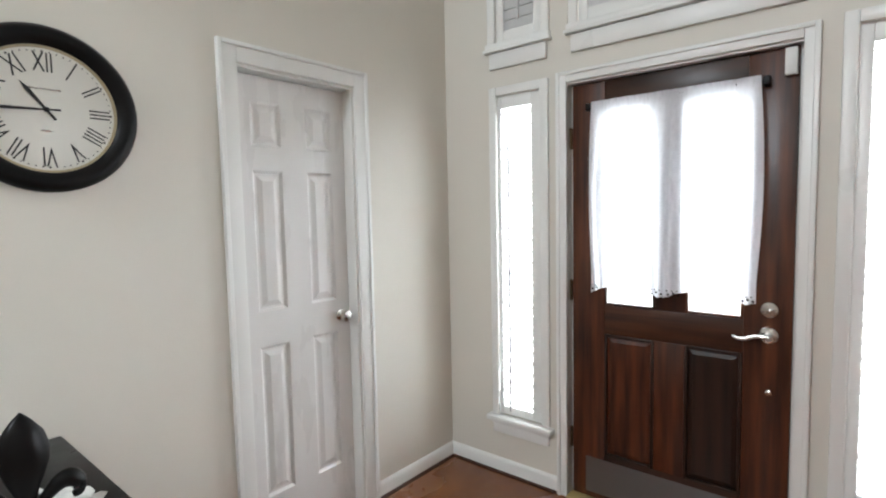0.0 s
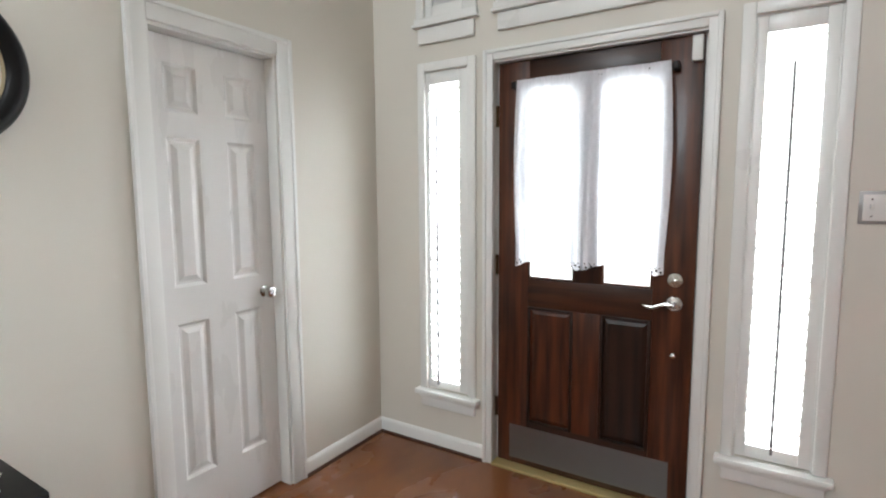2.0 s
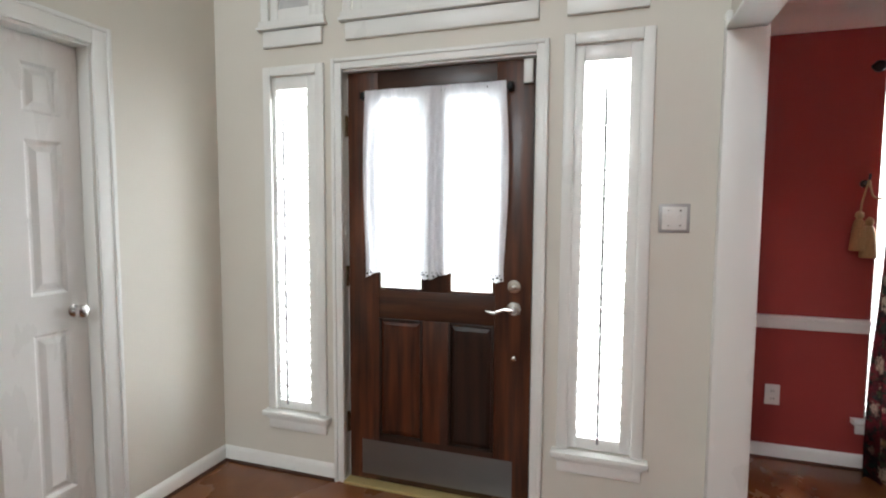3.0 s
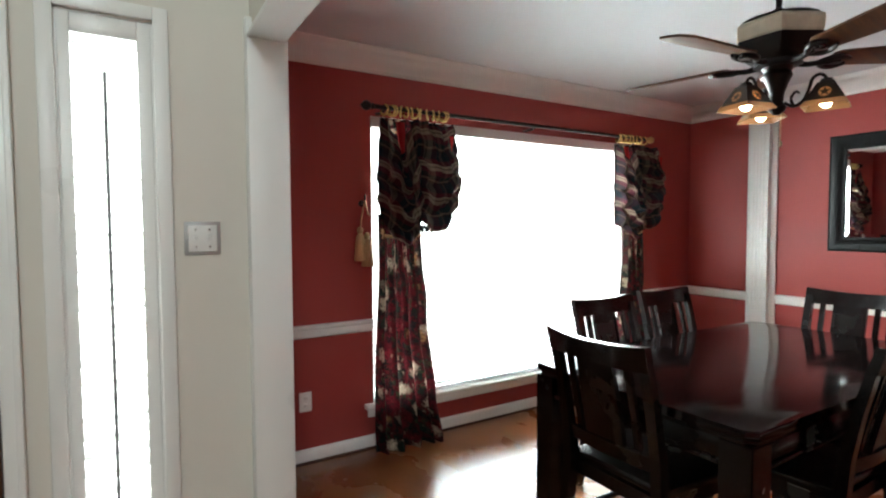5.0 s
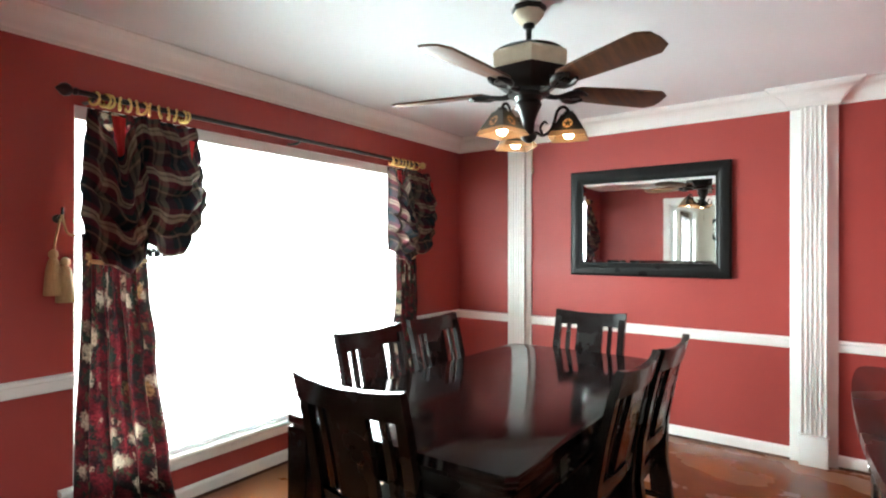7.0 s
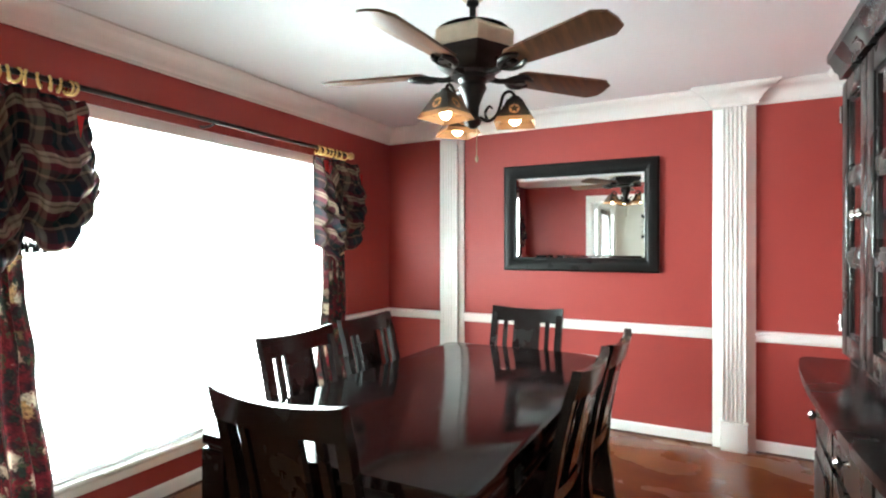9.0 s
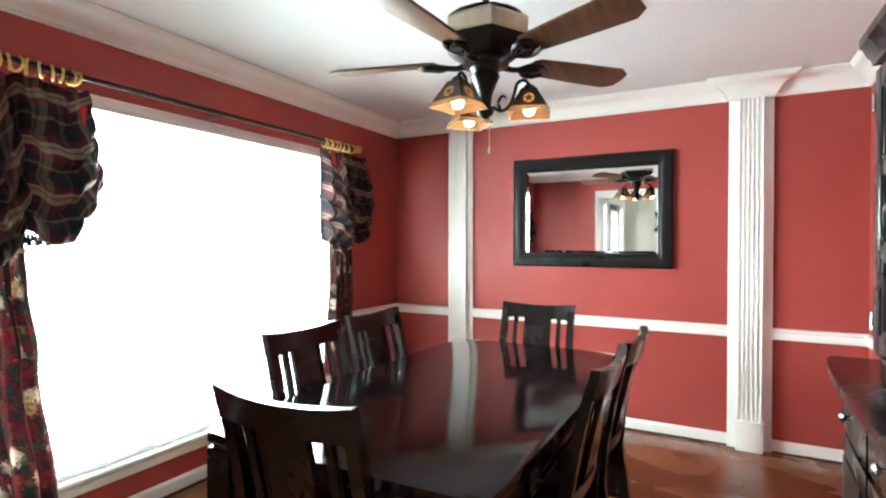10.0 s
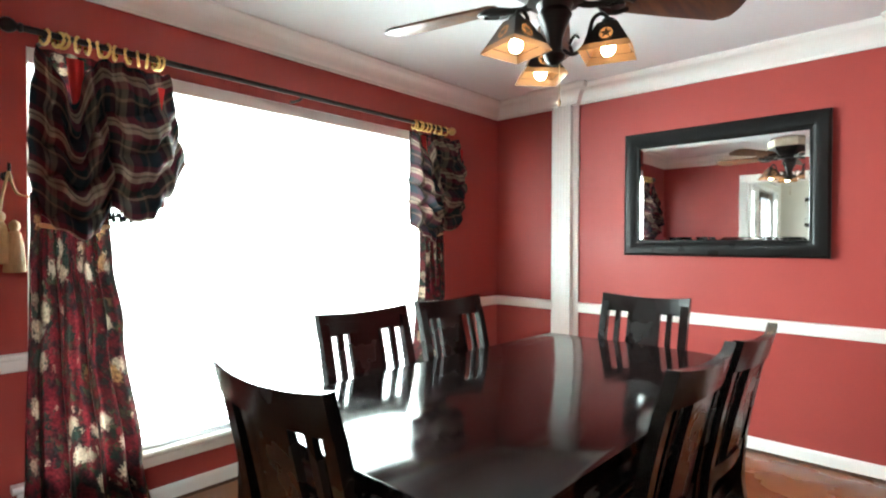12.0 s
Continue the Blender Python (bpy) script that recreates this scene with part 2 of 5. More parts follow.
def plaid(nt, uv):
    """Woven tartan in navy, wine, tan and black."""
    n = nt.nodes
    warp = n.new("ShaderNodeTexNoise")
    warp.inputs["Scale"].default_value, warp.inputs["Detail"].default_value = 3.0, 1.5
    nt.links.new(uv, warp.inputs["Vector"])
    bent = n.new("ShaderNodeVectorMath")
    bent.operation = "MULTIPLY_ADD"
    bent.inputs[1].default_value = (0.12, 0.10, 0.0)
    nt.links.new(warp.outputs["Color"], bent.inputs[0])
    nt.links.new(uv, bent.inputs[2])
    sep = n.new("ShaderNodeSeparateXYZ")
    nt.links.new(bent.outputs[0], sep.inputs[0])
    outs = []
    for k, freq in ((0, 1.9), (1, 3.2)):
        mul = n.new("ShaderNodeMath")
        mul.operation = "MULTIPLY"
        mul.inputs[1].default_value = freq
        fr = n.new("ShaderNodeMath")
        fr.operation = "FRACT"
        nt.links.new(sep.outputs[k], mul.inputs[0])
        nt.links.new(mul.outputs[0], fr.inputs[0])
        outs.append(ramp_node(nt, fr.outputs[0], [(0.0, (0.008, 0.014, 0.020)), (0.24, (0.060, 0.012, 0.018)), (0.36, (0.23, 0.18, 0.135)), (0.43, (0.10, 0.075, 0.055)), (0.48, (0.22, 0.17, 0.125)), (0.58, (0.070, 0.013, 0.020)), (0.74, (0.010, 0.018, 0.018)), (0.88, (0.11, 0.075, 0.055)), (0.94, (0.014, 0.012, 0.014))], True))
    mx = n.new("ShaderNodeMix")
    mx.data_type = "RGBA"
    mx.inputs[0].default_value = 0.70
    nt.links.new(outs[0], mx.inputs[6])
    nt.links.new(outs[1], mx.inputs[7])
    return mx.outputs[2]


def plain_cloth(c):
    def build(nt, uv):
        n = nt.nodes.new("ShaderNodeTexNoise")
        n.inputs["Scale"].default_value = 30
        nt.links.new(uv, n.inputs["Vector"])
        return ramp_node(nt, n.outputs["Fac"], [(0.3, tuple(a * 0.92 for a in c)), (0.7, c)])
    return build


SLAT = cloth("white_slat", plain_cloth((0.82, 0.82, 0.81)), rough=0.4, translucent=0.35, bump=0.0)
FLORAL = cloth("floral_drapery", floral, translucent=0.18)
PLAID = cloth("plaid_drapery", plaid, translucent=0.08)
REDLINING = cloth("red_lining", plain_cloth((0.45, 0.03, 0.03)), translucent=0.5)
AMBER = cloth("amber_shade_glass", plain_cloth((0.24, 0.145, 0.085)), rough=0.4, translucent=0.4, bump=0.0)
SHEER = cloth("white_sheer", plain_cloth((0.86, 0.86, 0.90)), translucent=0.36, bump=0.1)


# ---------------- building helpers ----------------
def box(bm, x0, y0, z0, x1, y1, z1, bevel=0.0, seg=2):
    r = bmesh.ops.create_cube(bm, size=1.0, matrix=Matrix.Translation(((x0 + x1) / 2, (y0 + y1) / 2, (z0 + z1) / 2)) @ Matrix.Diagonal((abs(x1 - x0), abs(y1 - y0), abs(z1 - z0), 1)))
    if bevel:
        edges = {e for v in r["verts"] for e in v.link_edges}
        bmesh.ops.bevel(bm, geom=list(edges), offset=bevel, segments=seg, affect="EDGES", profile=0.5)
    return bm


def boxes(*specs, bevel=0.0):
    bm = bmesh.new()
    for s in specs:
        box(bm, *s, bevel=bevel)
    return bm


def cyl(bm, p, q, r0, r1=None, seg=16):
    """A round bar from p to q."""
    p, q = Vector(p), Vector(q)
    r1 = r0 if r1 is None else r1
    m = Matrix.Translation((p + q) / 2) @ (q - p).to_track_quat("Z", "Y").to_matrix().to_4x4()
    bmesh.ops.create_cone(bm, cap_ends=True, segments=seg, radius1=r0, radius2=r1, depth=(q - p).length, matrix=m)
    return bm


def lathe(bm, profile, seg=24, m=Matrix.Identity(4), caps=True):
    """Turns (radius, height) pairs round z."""
    rings = []
    for r, z in profile:
        rings.append([bm.verts.new(m @ Vector((r * math.cos(2 * math.pi * k / seg), r * math.sin(2 * math.pi * k / seg), z))) for k in range(seg)])
    for a, b in zip(rings, rings[1:]):
        for k in range(seg):
            bm.faces.new((a[k], a[(k + 1) % seg], b[(k + 1) % seg], b[k]))
    for ring, flip in ((rings[0], True), (rings[-1], False)) if caps else ():
        try:
            bm.faces.new(list(reversed(ring)) if flip else ring)
        except ValueError:
            pass
    return bm


def tube(bm, pts, r, seg=10, ease=5):
    """A round bar swept along a smooth curve through the points; r is a number or one per point."""
    rr = list(r) if isinstance(r, (list, tuple)) else [r] * len(pts)
    pts = [Vector(p) for p in pts]
    if ease and len(pts) > 3:
        fine, fr = [], []
        for i in range(len(pts) - 1):
            p0, p1, p2, p3 = pts[max(i - 1, 0)], pts[i], pts[i + 1], pts[min(i + 2, len(pts) - 1)]
            for k in range(ease):
                t = k / ease
                fine.append(0.5 * (2 * p1 + (p2 - p0) * t + (2 * p0 - 5 * p1 + 4 * p2 - p3) * t * t + (3 * p1 - p0 - 3 * p2 + p3) * t ** 3))
                fr.append(rr[i] + (rr[i + 1] - rr[i]) * t)
        pts, rr = fine + [pts[-1]], fr + [rr[-1]]
    rings = []
    for i, p in enumerate(pts):
        d = (pts[min(i + 1, len(pts) - 1)] - pts[max(i - 1, 0)]).normalized()
        q = d.to_track_quat("Z", "Y")
        rings.append([bm.verts.new(p + q @ Vector((rr[i] * math.cos(2 * math.pi * k / seg), rr[i] * math.sin(2 * math.pi * k / seg), 0))) for k in range(seg)])
    for a, b in zip(rings, rings[1:]):
        for k in range(seg):
            bm.faces.new((a[k], a[(k + 1) % seg], b[(k + 1) % seg], b[k]))
    bm.faces.new(list(reversed(rings[0])))
    bm.faces.new(rings[-1])
    return bm


def sweep(bm, profile, path, closed=False):
    """Moulding: profile of (out, up) pairs carried along level points; out is to the path's right."""
    pts = [Vector(p) for p in path]
    rings = []
    n = len(pts)
    for i, p in enumerate(pts):
        a = (pts[i] - pts[i - 1]).normalized() if (i > 0 or closed) else None
        b = (pts[(i + 1) % n] - pts[i]).normalized() if (i < n - 1 or closed) else None
        na = Vector((a.y, -a.x, 0)) if a else None
        nb = Vector((b.y, -b.x, 0)) if b else None
        if na and nb:
            m = (na + nb)
            m = m / max(0.2, m.dot(na))
        else:
            m = na or nb
        rings.append([bm.verts.new(p + m * o + Vector((0, 0, u))) for o, u in profile])
    k = len(profile)
    pairs = list(zip(rings, rings[1:])) + ([(rings[-1], rings[0])] if closed else [])
    for a, b in pairs:
        for j in range(k):
            bm.faces.new((a[j], a[(j + 1) % k], b[(j + 1) % k], b[j]))
    if not closed:
        bm.faces.new(rings[0])
        bm.faces.new(list(reversed(rings[-1])))
    return bm


def prism(bm, outline, z0, z1, bevel=0.0):
    """A level slab of the given outline."""
    lo = [bm.verts.new((x, y, z0)) for x, y in outline]
    hi = [bm.verts.new((x, y, z1)) for x, y in outline]
    k = len(lo)
    faces = [bm.faces.new(list(reversed(lo))), bm.faces.new(hi)]
    for i in range(k):
        bm.faces.new((lo[i], lo[(i + 1) % k], hi[(i + 1) % k], hi[i]))
    if bevel:
        bmesh.ops.bevel(bm, geom=[e for f in faces for e in f.edges], offset=bevel, segments=3, affect="EDGES", profile=0.5)
    return bm


def sheet(nu, nv, f):
    """A cloth grid with uv from f(u, v) -> point."""
    bm = bmesh.new()
    uvl = bm.loops.layers.uv.new("UVMap")
    g = [[bm.verts.new(f(i / nu, j / nv)) for i in range(nu + 1)] for j in range(nv + 1)]
    for j in range(nv):
        for i in range(nu):
            fc = bm.faces.new((g[j][i], g[j][i + 1], g[j + 1][i + 1], g[j + 1][i]))
            for lp, (a, b) in zip(fc.loops, ((i, j), (i + 1, j), (i + 1, j + 1), (i, j + 1))):
                lp[uvl].uv = (a / nu, b / nv)
    return bm


def finish(bm, name, material, smooth=35):
    bmesh.ops.recalc_face_normals(bm, faces=bm.faces)
    me = bpy.data.meshes.new(name)
    bm.to_mesh(me)
    bm.free()
    me.materials.append(material)
    if smooth:
        me.shade_smooth()
        me.set_sharp_from_angle(angle=radians(smooth))
    return me


def part(name, bm, material, parent=None, label="", smooth=35):
    ob = new(name, finish(bm, name, material, smooth))
    ob.parent = parent
    return tagged(ob, label)


def thing(name, label, category, m=None, group="", kind=""):
    ob = new(name)
    ob.empty_display_size = 0.1
    if m is not None:
        ob.matrix_basis = m
    return tagged(ob, label, category, group, kind)


def setting(name, bm, material, label="", category="", smooth=35):
    return tagged(part(name, bm, material, None, label, smooth), label, category, kind="structure")


# ---------------- plan ----------------
XL, XF = -0.765, 5.80          # foyer's side wall, dining room's far wall
XP0, XP1 = 1.66, 1.768         # wall between foyer and dining room
YD, YW = -0.03, 0.98           # entrance wall, dining window wall
YB, YR = -2.47, -6.50          # dining room's back wall, foyer's rear wall
# The foyer ceiling is unseen; its height makes room for the rear fill light.
CH, FH = 2.465, 5.20           # ceilings of dining room and foyer
OPEN_Z, OPEN_Y0, OPEN_Y1 = 2.085, -2.37, -0.075
WX0, WX1, WZ0, WZ1 = 2.560, 5.0, 0.285, 2.082   # dining window opening

setting("floor", boxes((XL - 0.3, YR - 0.3, -0.10, XF + 0.3, YW + 0.25, 0.0)), FLOOR, "glossy mottled brown stained floor", "floor")
for name, x0, x1, y, z0, z1, glow in (("backdrop_entrance", -3.0, 1.70, 0.75, -0.11, 3.4, GLOW_PORCH), ("backdrop_window", -1.0, 9.0, 1.75, 1.40, 4.0, GLOW)):
    setting(name, boxes((x0, y, z0, x1, y + 0.02, z1)), glow, "white hazy daylight outside", "backdrop")
setting("backdrop_garden", boxes((-1.0, 1.75, -0.11, 9.0, 1.77, 1.398)), GLOW_GARDEN, "pale sunlit garden seen hazily outside", "backdrop")
setting("ground", boxes((-60, -60, -0.40, 60, 60, -0.12)), GROUND, "pale paved ground outside the house", "ground")
# entrance wall with door and two sidelights
DX0, DX1, DZ1 = -0.012, 0.926, 2.064
L0, L1, LZ0, LZ1 = -0.415, -0.155, 0.335, 2.06
R0, R1, RZ0, RZ1 = 1.086, 1.352, 0.345, 2.08
TZ0, TZ1 = 2.33, 2.86
bm = bmesh.new()
for a, b, c, d in ((XL - 0.14, L0, 0, FH), (L0, L1, 0, LZ0), (L0, L1, LZ1, TZ0), (L0, L1, TZ1, FH), (L1, DX0, 0, FH), (DX0, DX1, DZ1, TZ0), (DX0, DX1, TZ1, FH), (DX1, R0, 0, FH), (R0, R1, 0, RZ0), (R0, R1, RZ1, TZ0), (R0, R1, TZ1, FH), (R1, XP0, 0, FH)):
    box(bm, a, YD, c, b, 0.13, d)
setting("wall_entrance", bm, CREAM, "cream painted entrance wall", "wall")
# closet wall
CY0, CY1, CZ1 = -1.312, -0.727, 2.05
setting("wall_closet", boxes((XL - 0.14, CY1, 0, XL, YD, FH), (XL - 0.14, CY0, CZ1, XL, CY1, FH), (XL - 0.14, YR, 0, XL, CY0, FH)), CREAM, "cream painted wall with a closet door", "wall")
# Unseen rear wall, its high opening added to let the fill light in.
setting("wall_rear", boxes((XL - 0.14, YR - 0.14, 0, -0.7, YR, FH), (0.7, YR - 0.14, 0, XP1, YR, FH), (-0.7, YR - 0.14, 0, 0.7, YR, 3.42), (-0.7, YR - 0.14, 4.98, 0.7, YR, FH)), CREAM, "plain cream unseen rear wall with an added opening for fill light", "wall")
# dividing wall: foyer side cream, dining side red
setting("wall_divider_foyer", boxes((XP0, OPEN_Y1, 0, 1.73, YW + 0.16, FH), (XP0, OPEN_Y0, OPEN_Z, 1.73, OPEN_Y1, FH), (XP0, YR, 0, 1.73, OPEN_Y0, FH)), CREAM, "cream painted wall beside a wide cased opening", "wall")
setting("wall_divider_dining", boxes((1.73, OPEN_Y1, 0, XP1, YW, CH), (1.73, OPEN_Y0, OPEN_Z, XP1, OPEN_Y1, CH), (1.73, YB - 0.14, 0, XP1, OPEN_Y0, CH)), RED, "dark red painted wall beside the cased opening", "wall")
setting("wall_window", boxes((1.73, YW, 0, WX0, YW + 0.16, CH), (WX1, YW, 0, XF + 0.14, YW + 0.16, CH), (WX0, YW, 0, WX1, YW + 0.16, WZ0), (WX0, YW, WZ1, WX1, YW + 0.16, CH)), RED, "dark red painted wall with a wide window", "wall")
setting("wall_far", boxes((XF, YB - 0.14, 0, XF + 0.14, YW, CH)), RED, "red painted wall behind the dining table", "wall")
setting("wall_back", boxes((XP1, YB - 0.14, 0, XF, YB, CH)), RED, "red painted wall behind the hutch", "wall")
setting("ceiling_dining", boxes((1.73, YB - 0.14, CH, XF + 0.14, YW + 0.16, CH + 0.1)), CEIL, "white textured dining room ceiling", "ceiling")
setting("ceiling_foyer", boxes((XL - 0.14, YR - 0.14, FH, 1.73, YW + 0.16, FH + 0.1)), CEIL, "white high foyer ceiling", "ceiling")

# jamb lining of the cased opening
setting("trim_opening", boxes((XP0 - 0.022, OPEN_Y1 - 0.016, 0, XP1 + 0.006, OPEN_Y1, OPEN_Z - 0.016), (XP0 - 0.022, OPEN_Y0, OPEN_Z - 0.016, XP1 + 0.006, OPEN_Y1, OPEN_Z), (XP0 - 0.022, OPEN_Y0, 0, XP1 + 0.006, OPEN_Y0 + 0.016, OPEN_Z - 0.016), (XP0 - 0.022, OPEN_Y1, 0, XP0, YD - 0.002, OPEN_Z + 0.06), (XP1, OPEN_Y1 + 0.002, 0, XP1 + 0.018, OPEN_Y1 + 0.085, OPEN_Z), (XP1, OPEN_Y0, OPEN_Z, XP1 + 0.018, OPEN_Y1 + 0.085, OPEN_Z + 0.085), bevel=0.004), WHITE, "white painted lining of a wide cased opening", "trim")

# baseboards, chair rail, crown
BASE = [(0, 0), (0.014, 0), (0.014, 0.062), (0.009, 0.078), (0, 0.085)]
RAIL = [(0, 0), (0.010, 0.004), (0.016, 0.020), (0.016, 0.050), (0.026, 0.058), (0.026, 0.072), (0, 0.078)]
CROWN = [(0, 0), (0.012, 0), (0.016, 0.018), (0.024, 0.025), (0.032, 0.042), (0.058, 0.068), (0.090, 0.086), (0.102, 0.091), (0.116, 0.104), (0.130, 0.116), (0.130, 0.125), (0, 0.125)]
CZ = CH - 0.125
RZ = 0.744
P1A, P1B, P2A, P2B = 0.200, 0.432, -1.968, -1.708   # backing boards of the two fluted pilasters


def strip(name, profile, path, z, material, label):
    bm = bmesh.new()
    sweep(bm, profile, [(x, y, z) for x, y in path])
    return setting(name, bm, material, label, "trim")


strip("baseboard_closet", BASE, [(XL, CY1 + 0.075), (XL, YD), (-0.052, YD)], 0, WHITE, "white painted baseboard")
strip("baseboard_closet_rear", BASE, [(XL, YR), (XL, CY0 - 0.075)], 0, WHITE, "white painted baseboard")
strip("baseboard_entrance", BASE, [(0.985, YD), (XP0 - 0.022, YD)], 0, WHITE, "white painted baseboard")
strip("baseboard_window", BASE, [(XP1, OPEN_Y1 + 0.088), (XP1, YW), (XF, YW), (XF, P1B)], 0, WHITE, "white painted baseboard")
strip("baseboard_far", BASE, [(XF, P1A), (XF, P2B)], 0, WHITE, "white painted baseboard")
strip("baseboard_back", BASE, [(XF, P2A), (XF, YB), (XP1, YB), (XP1, OPEN_Y0)], 0, WHITE, "white painted baseboard")
strip("chair_rail_window", RAIL, [(XP1, OPEN_Y1 + 0.088), (XP1, YW), (WX0, YW)], RZ, WHITE, "white moulded chair rail")
strip("chair_rail_corner", RAIL, [(WX1, YW), (XF, YW), (XF, P1B)], RZ, WHITE, "white moulded chair rail")
strip("chair_rail_far", RAIL, [(XF, P1A), (XF, P2B)], RZ, WHITE, "white moulded chair rail")
strip("chair_rail_back", RAIL, [(XF, P2A), (XF, YB), (XP1, YB), (XP1, OPEN_Y0)], RZ, WHITE, "white moulded chair rail")
for path in ([(XL + 0.014, CY1 + 0.08), (XL + 0.014, YD - 0.014), (-0.064, YD - 0.014)], [(0.99, YD - 0.014), (XP0 - 0.022, YD - 0.014)], [(XP1 + 0.014, OPEN_Y1 + 0.09), (XP1 + 0.014, YW - 0.014), (XF - 0.014, YW - 0.014), (XF - 0.014, P1B)], [(XF - 0.014, P1A), (XF - 0.014, P2B)], [(XF - 0.014, P2A), (XF - 0.014, YB + 0.02)]):
    strip("trim_shoe", [(0, 0), (0.012, 0), (0.010, 0.008), (0, 0.013)], path, 0.0005, SHOE, "dark stained shoe moulding at the floor")
PD = 0.055
bm = bmesh.new()
sweep(bm, CROWN, [(x, y, CZ) for x, y in [(XP1, YB), (XP1, YW), (XF, YW), (XF, P1B), (XF - PD, P1B), (XF - PD, P1A), (XF, P1A), (XF, P2B), (XF - PD, P2B), (XF - PD, P2A), (XF, P2A), (XF, YB)]], closed=True)
setting("crown_moulding", bm, WHITE, "white painted crown moulding under the ceiling", "trim")


def pilaster(name, y0, y1, cut):
    t = thing(name, "white painted fluted pilaster on the red wall", "pilaster", pose(XF, (y0 + y1) / 2, 0), "pilasters on the far wall", "structure")
    w = (y1 - y0) / 2
    part("backing_board", boxes((-0.020, -w, 0, 0.0, w, CZ - 0.004), bevel=0.003), WHITE, t)
    s = 0.072
    bm = bmesh.new()
    # fluted face: outline with shallow grooves, drawn up
    out = [(-0.020, -s), (-0.062, -s)]
    for k in range(5):
        c = -s + 0.020 + k * (2 * s - 0.040) / 4
        out += [(-0.062, c - 0.011), (-0.062 + cut * 0.8, c - 0.007), (-0.062 + cut, c), (-0.062 + cut * 0.8, c + 0.007), (-0.062, c + 0.011)]
    out += [(-0.062, s), (-0.020, s)]
    prism(bm, out, 0.20, CZ - 0.004)
    part("fluted_shaft", bm, WHITE, t, smooth=20)
    part("capital_block", boxes((-PD - 0.004, -w, CZ - 0.004, 0.0, w, CZ + 0.05)), WHITE, t)
    part("plinth_block", boxes((-0.078, -s - 0.008, 0, -0.020, s + 0.008, 0.185), (-0.084, -s - 0.014, 0.185, -0.020, s + 0.014, 0.200), bevel=0.003), WHITE, t)


# First pilaster's flutes are cut shallower, standing in for bright light washing them out.
pilaster("pilaster", P1A, P1B, 0.004)
pilaster("pilaster", P2A, P2B, 0.010)


# ---------------- doors and casings ----------------
def casing(bm, x0, x1, z1, w, d, z0=0.0):
    """Door casing on a wall that faces -y, built round the opening x0..x1."""
    box(bm, x0 - w, -d, z0, x0, 0, z1 + w, 0.004)
    box(bm, x1, -d, z0, x1 + w, 0, z1 + w, 0.004)
    box(bm, x0, -d, z1, x1, 0, z1 + w, 0.004)
    box(bm, x0 - w, -d - 0.008, z0, x0 - w + 0.018, -d + 0.004, z1 + w, 0.003)
    box(bm, x1 + w - 0.018, -d - 0.008, z0, x1 + w, -d + 0.004, z1 + w, 0.003)
    box(bm, x0 - w + 0.018, -d - 0.008, z1 + w - 0.018, x1 + w - 0.018, -d + 0.004, z1 + w, 0.003)
    return bm


fc = thing("door_frame_front", "white painted casing of the front door", "door frame", pose(0, YD, 0), kind="structure")
part("casing", casing(bmesh.new(), DX0 - 0.001, DX1 + 0.001, DZ1, 0.052, 0.016), WHITE, fc)
part("jamb_lining", boxes((DX0 - 0.02, 0.0, 0, DX0, 0.15, DZ1), (DX1, 0.0, 0, DX1 + 0.02, 0.15, DZ1), (DX0, 0.0, DZ1 - 0.008, DX1, 0.15, DZ1 + 0.004)), WHITE, fc)
# Stops behind the slab, unseen, added to block light leaking round its edges.
part("door_stop", boxes((DX0, 0.049, 0.02, DX0 + 0.030, 0.070, DZ1 - 0.008), (DX1 - 0.030, 0.049, 0.02, DX1, 0.070, DZ1 - 0.008), (DX0 + 0.030, 0.049, DZ1 - 0.038, DX1 - 0.030, 0.070, DZ1 - 0.008)), WHITE, fc)
part("threshold", boxes((DX0, -0.026, 0.0, DX1, 0.12, 0.016), bevel=0.004), THRESH, fc, "worn brass threshold strip")

fd = thing("front_door", "dark mahogany front door with two glass lights, shut", "door", pose(0, 0, 0.02))
Z = lambda z: z - 0.02
T = 0.045
part("stile", boxes((0, 0, 0, 0.162, T, 2.032), bevel=0.003), DOORWOOD, fd)
part("stile", boxes((0.747, 0, 0, 0.914, T, 2.032), bevel=0.003), DOORWOOD, fd)
part("mullion", boxes((0.398, 0, Z(1.0), 0.525, T, Z(1.90)), bevel=0.002), DOORWOOD, fd)
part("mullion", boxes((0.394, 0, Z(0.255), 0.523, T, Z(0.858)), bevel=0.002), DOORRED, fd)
part("top_rail", boxes((0.162, 0, Z(1.90), 0.747, T, 2.032), bevel=0.002), DOORWOOD_H, fd)
part("lock_rail", boxes((0.162, 0, Z(0.858), 0.747, T, Z(1.0)), bevel=0.002), DOORWOOD_H, fd)
part("bottom_rail", boxes((0.162, 0, 0, 0.747, T, Z(0.255)), bevel=0.002), DOORWOOD_H, fd)


def raised_panel(bm, x0, x1, z0, z1, y, t):
    """Sunk field with sloping shoulders and a flat middle standing nearly flush."""
    e = 0.035
    v = [bm.verts.new(p) for p in ((x0, y + 0.014, z0), (x1, y + 0.014, z0), (x1, y + 0.014, z1), (x0, y + 0.014, z1), (x0 + e, y + 0.003, z0 + e), (x1 - e, y + 0.003, z0 + e), (x1 - e, y + 0.003, z1 - e), (x0 + e, y + 0.003, z1 - e))]
    bm.faces.new((v[4], v[5], v[6], v[7]))
    for a, b, c, d in ((0, 1, 5, 4), (1, 2, 6, 5), (2, 3, 7, 6), (3, 0, 4, 7)):
        bm.faces.new((v[a], v[b], v[c], v[d]))
    return box(bm, x0, y + 0.015, z0, x1, y + t, z1)


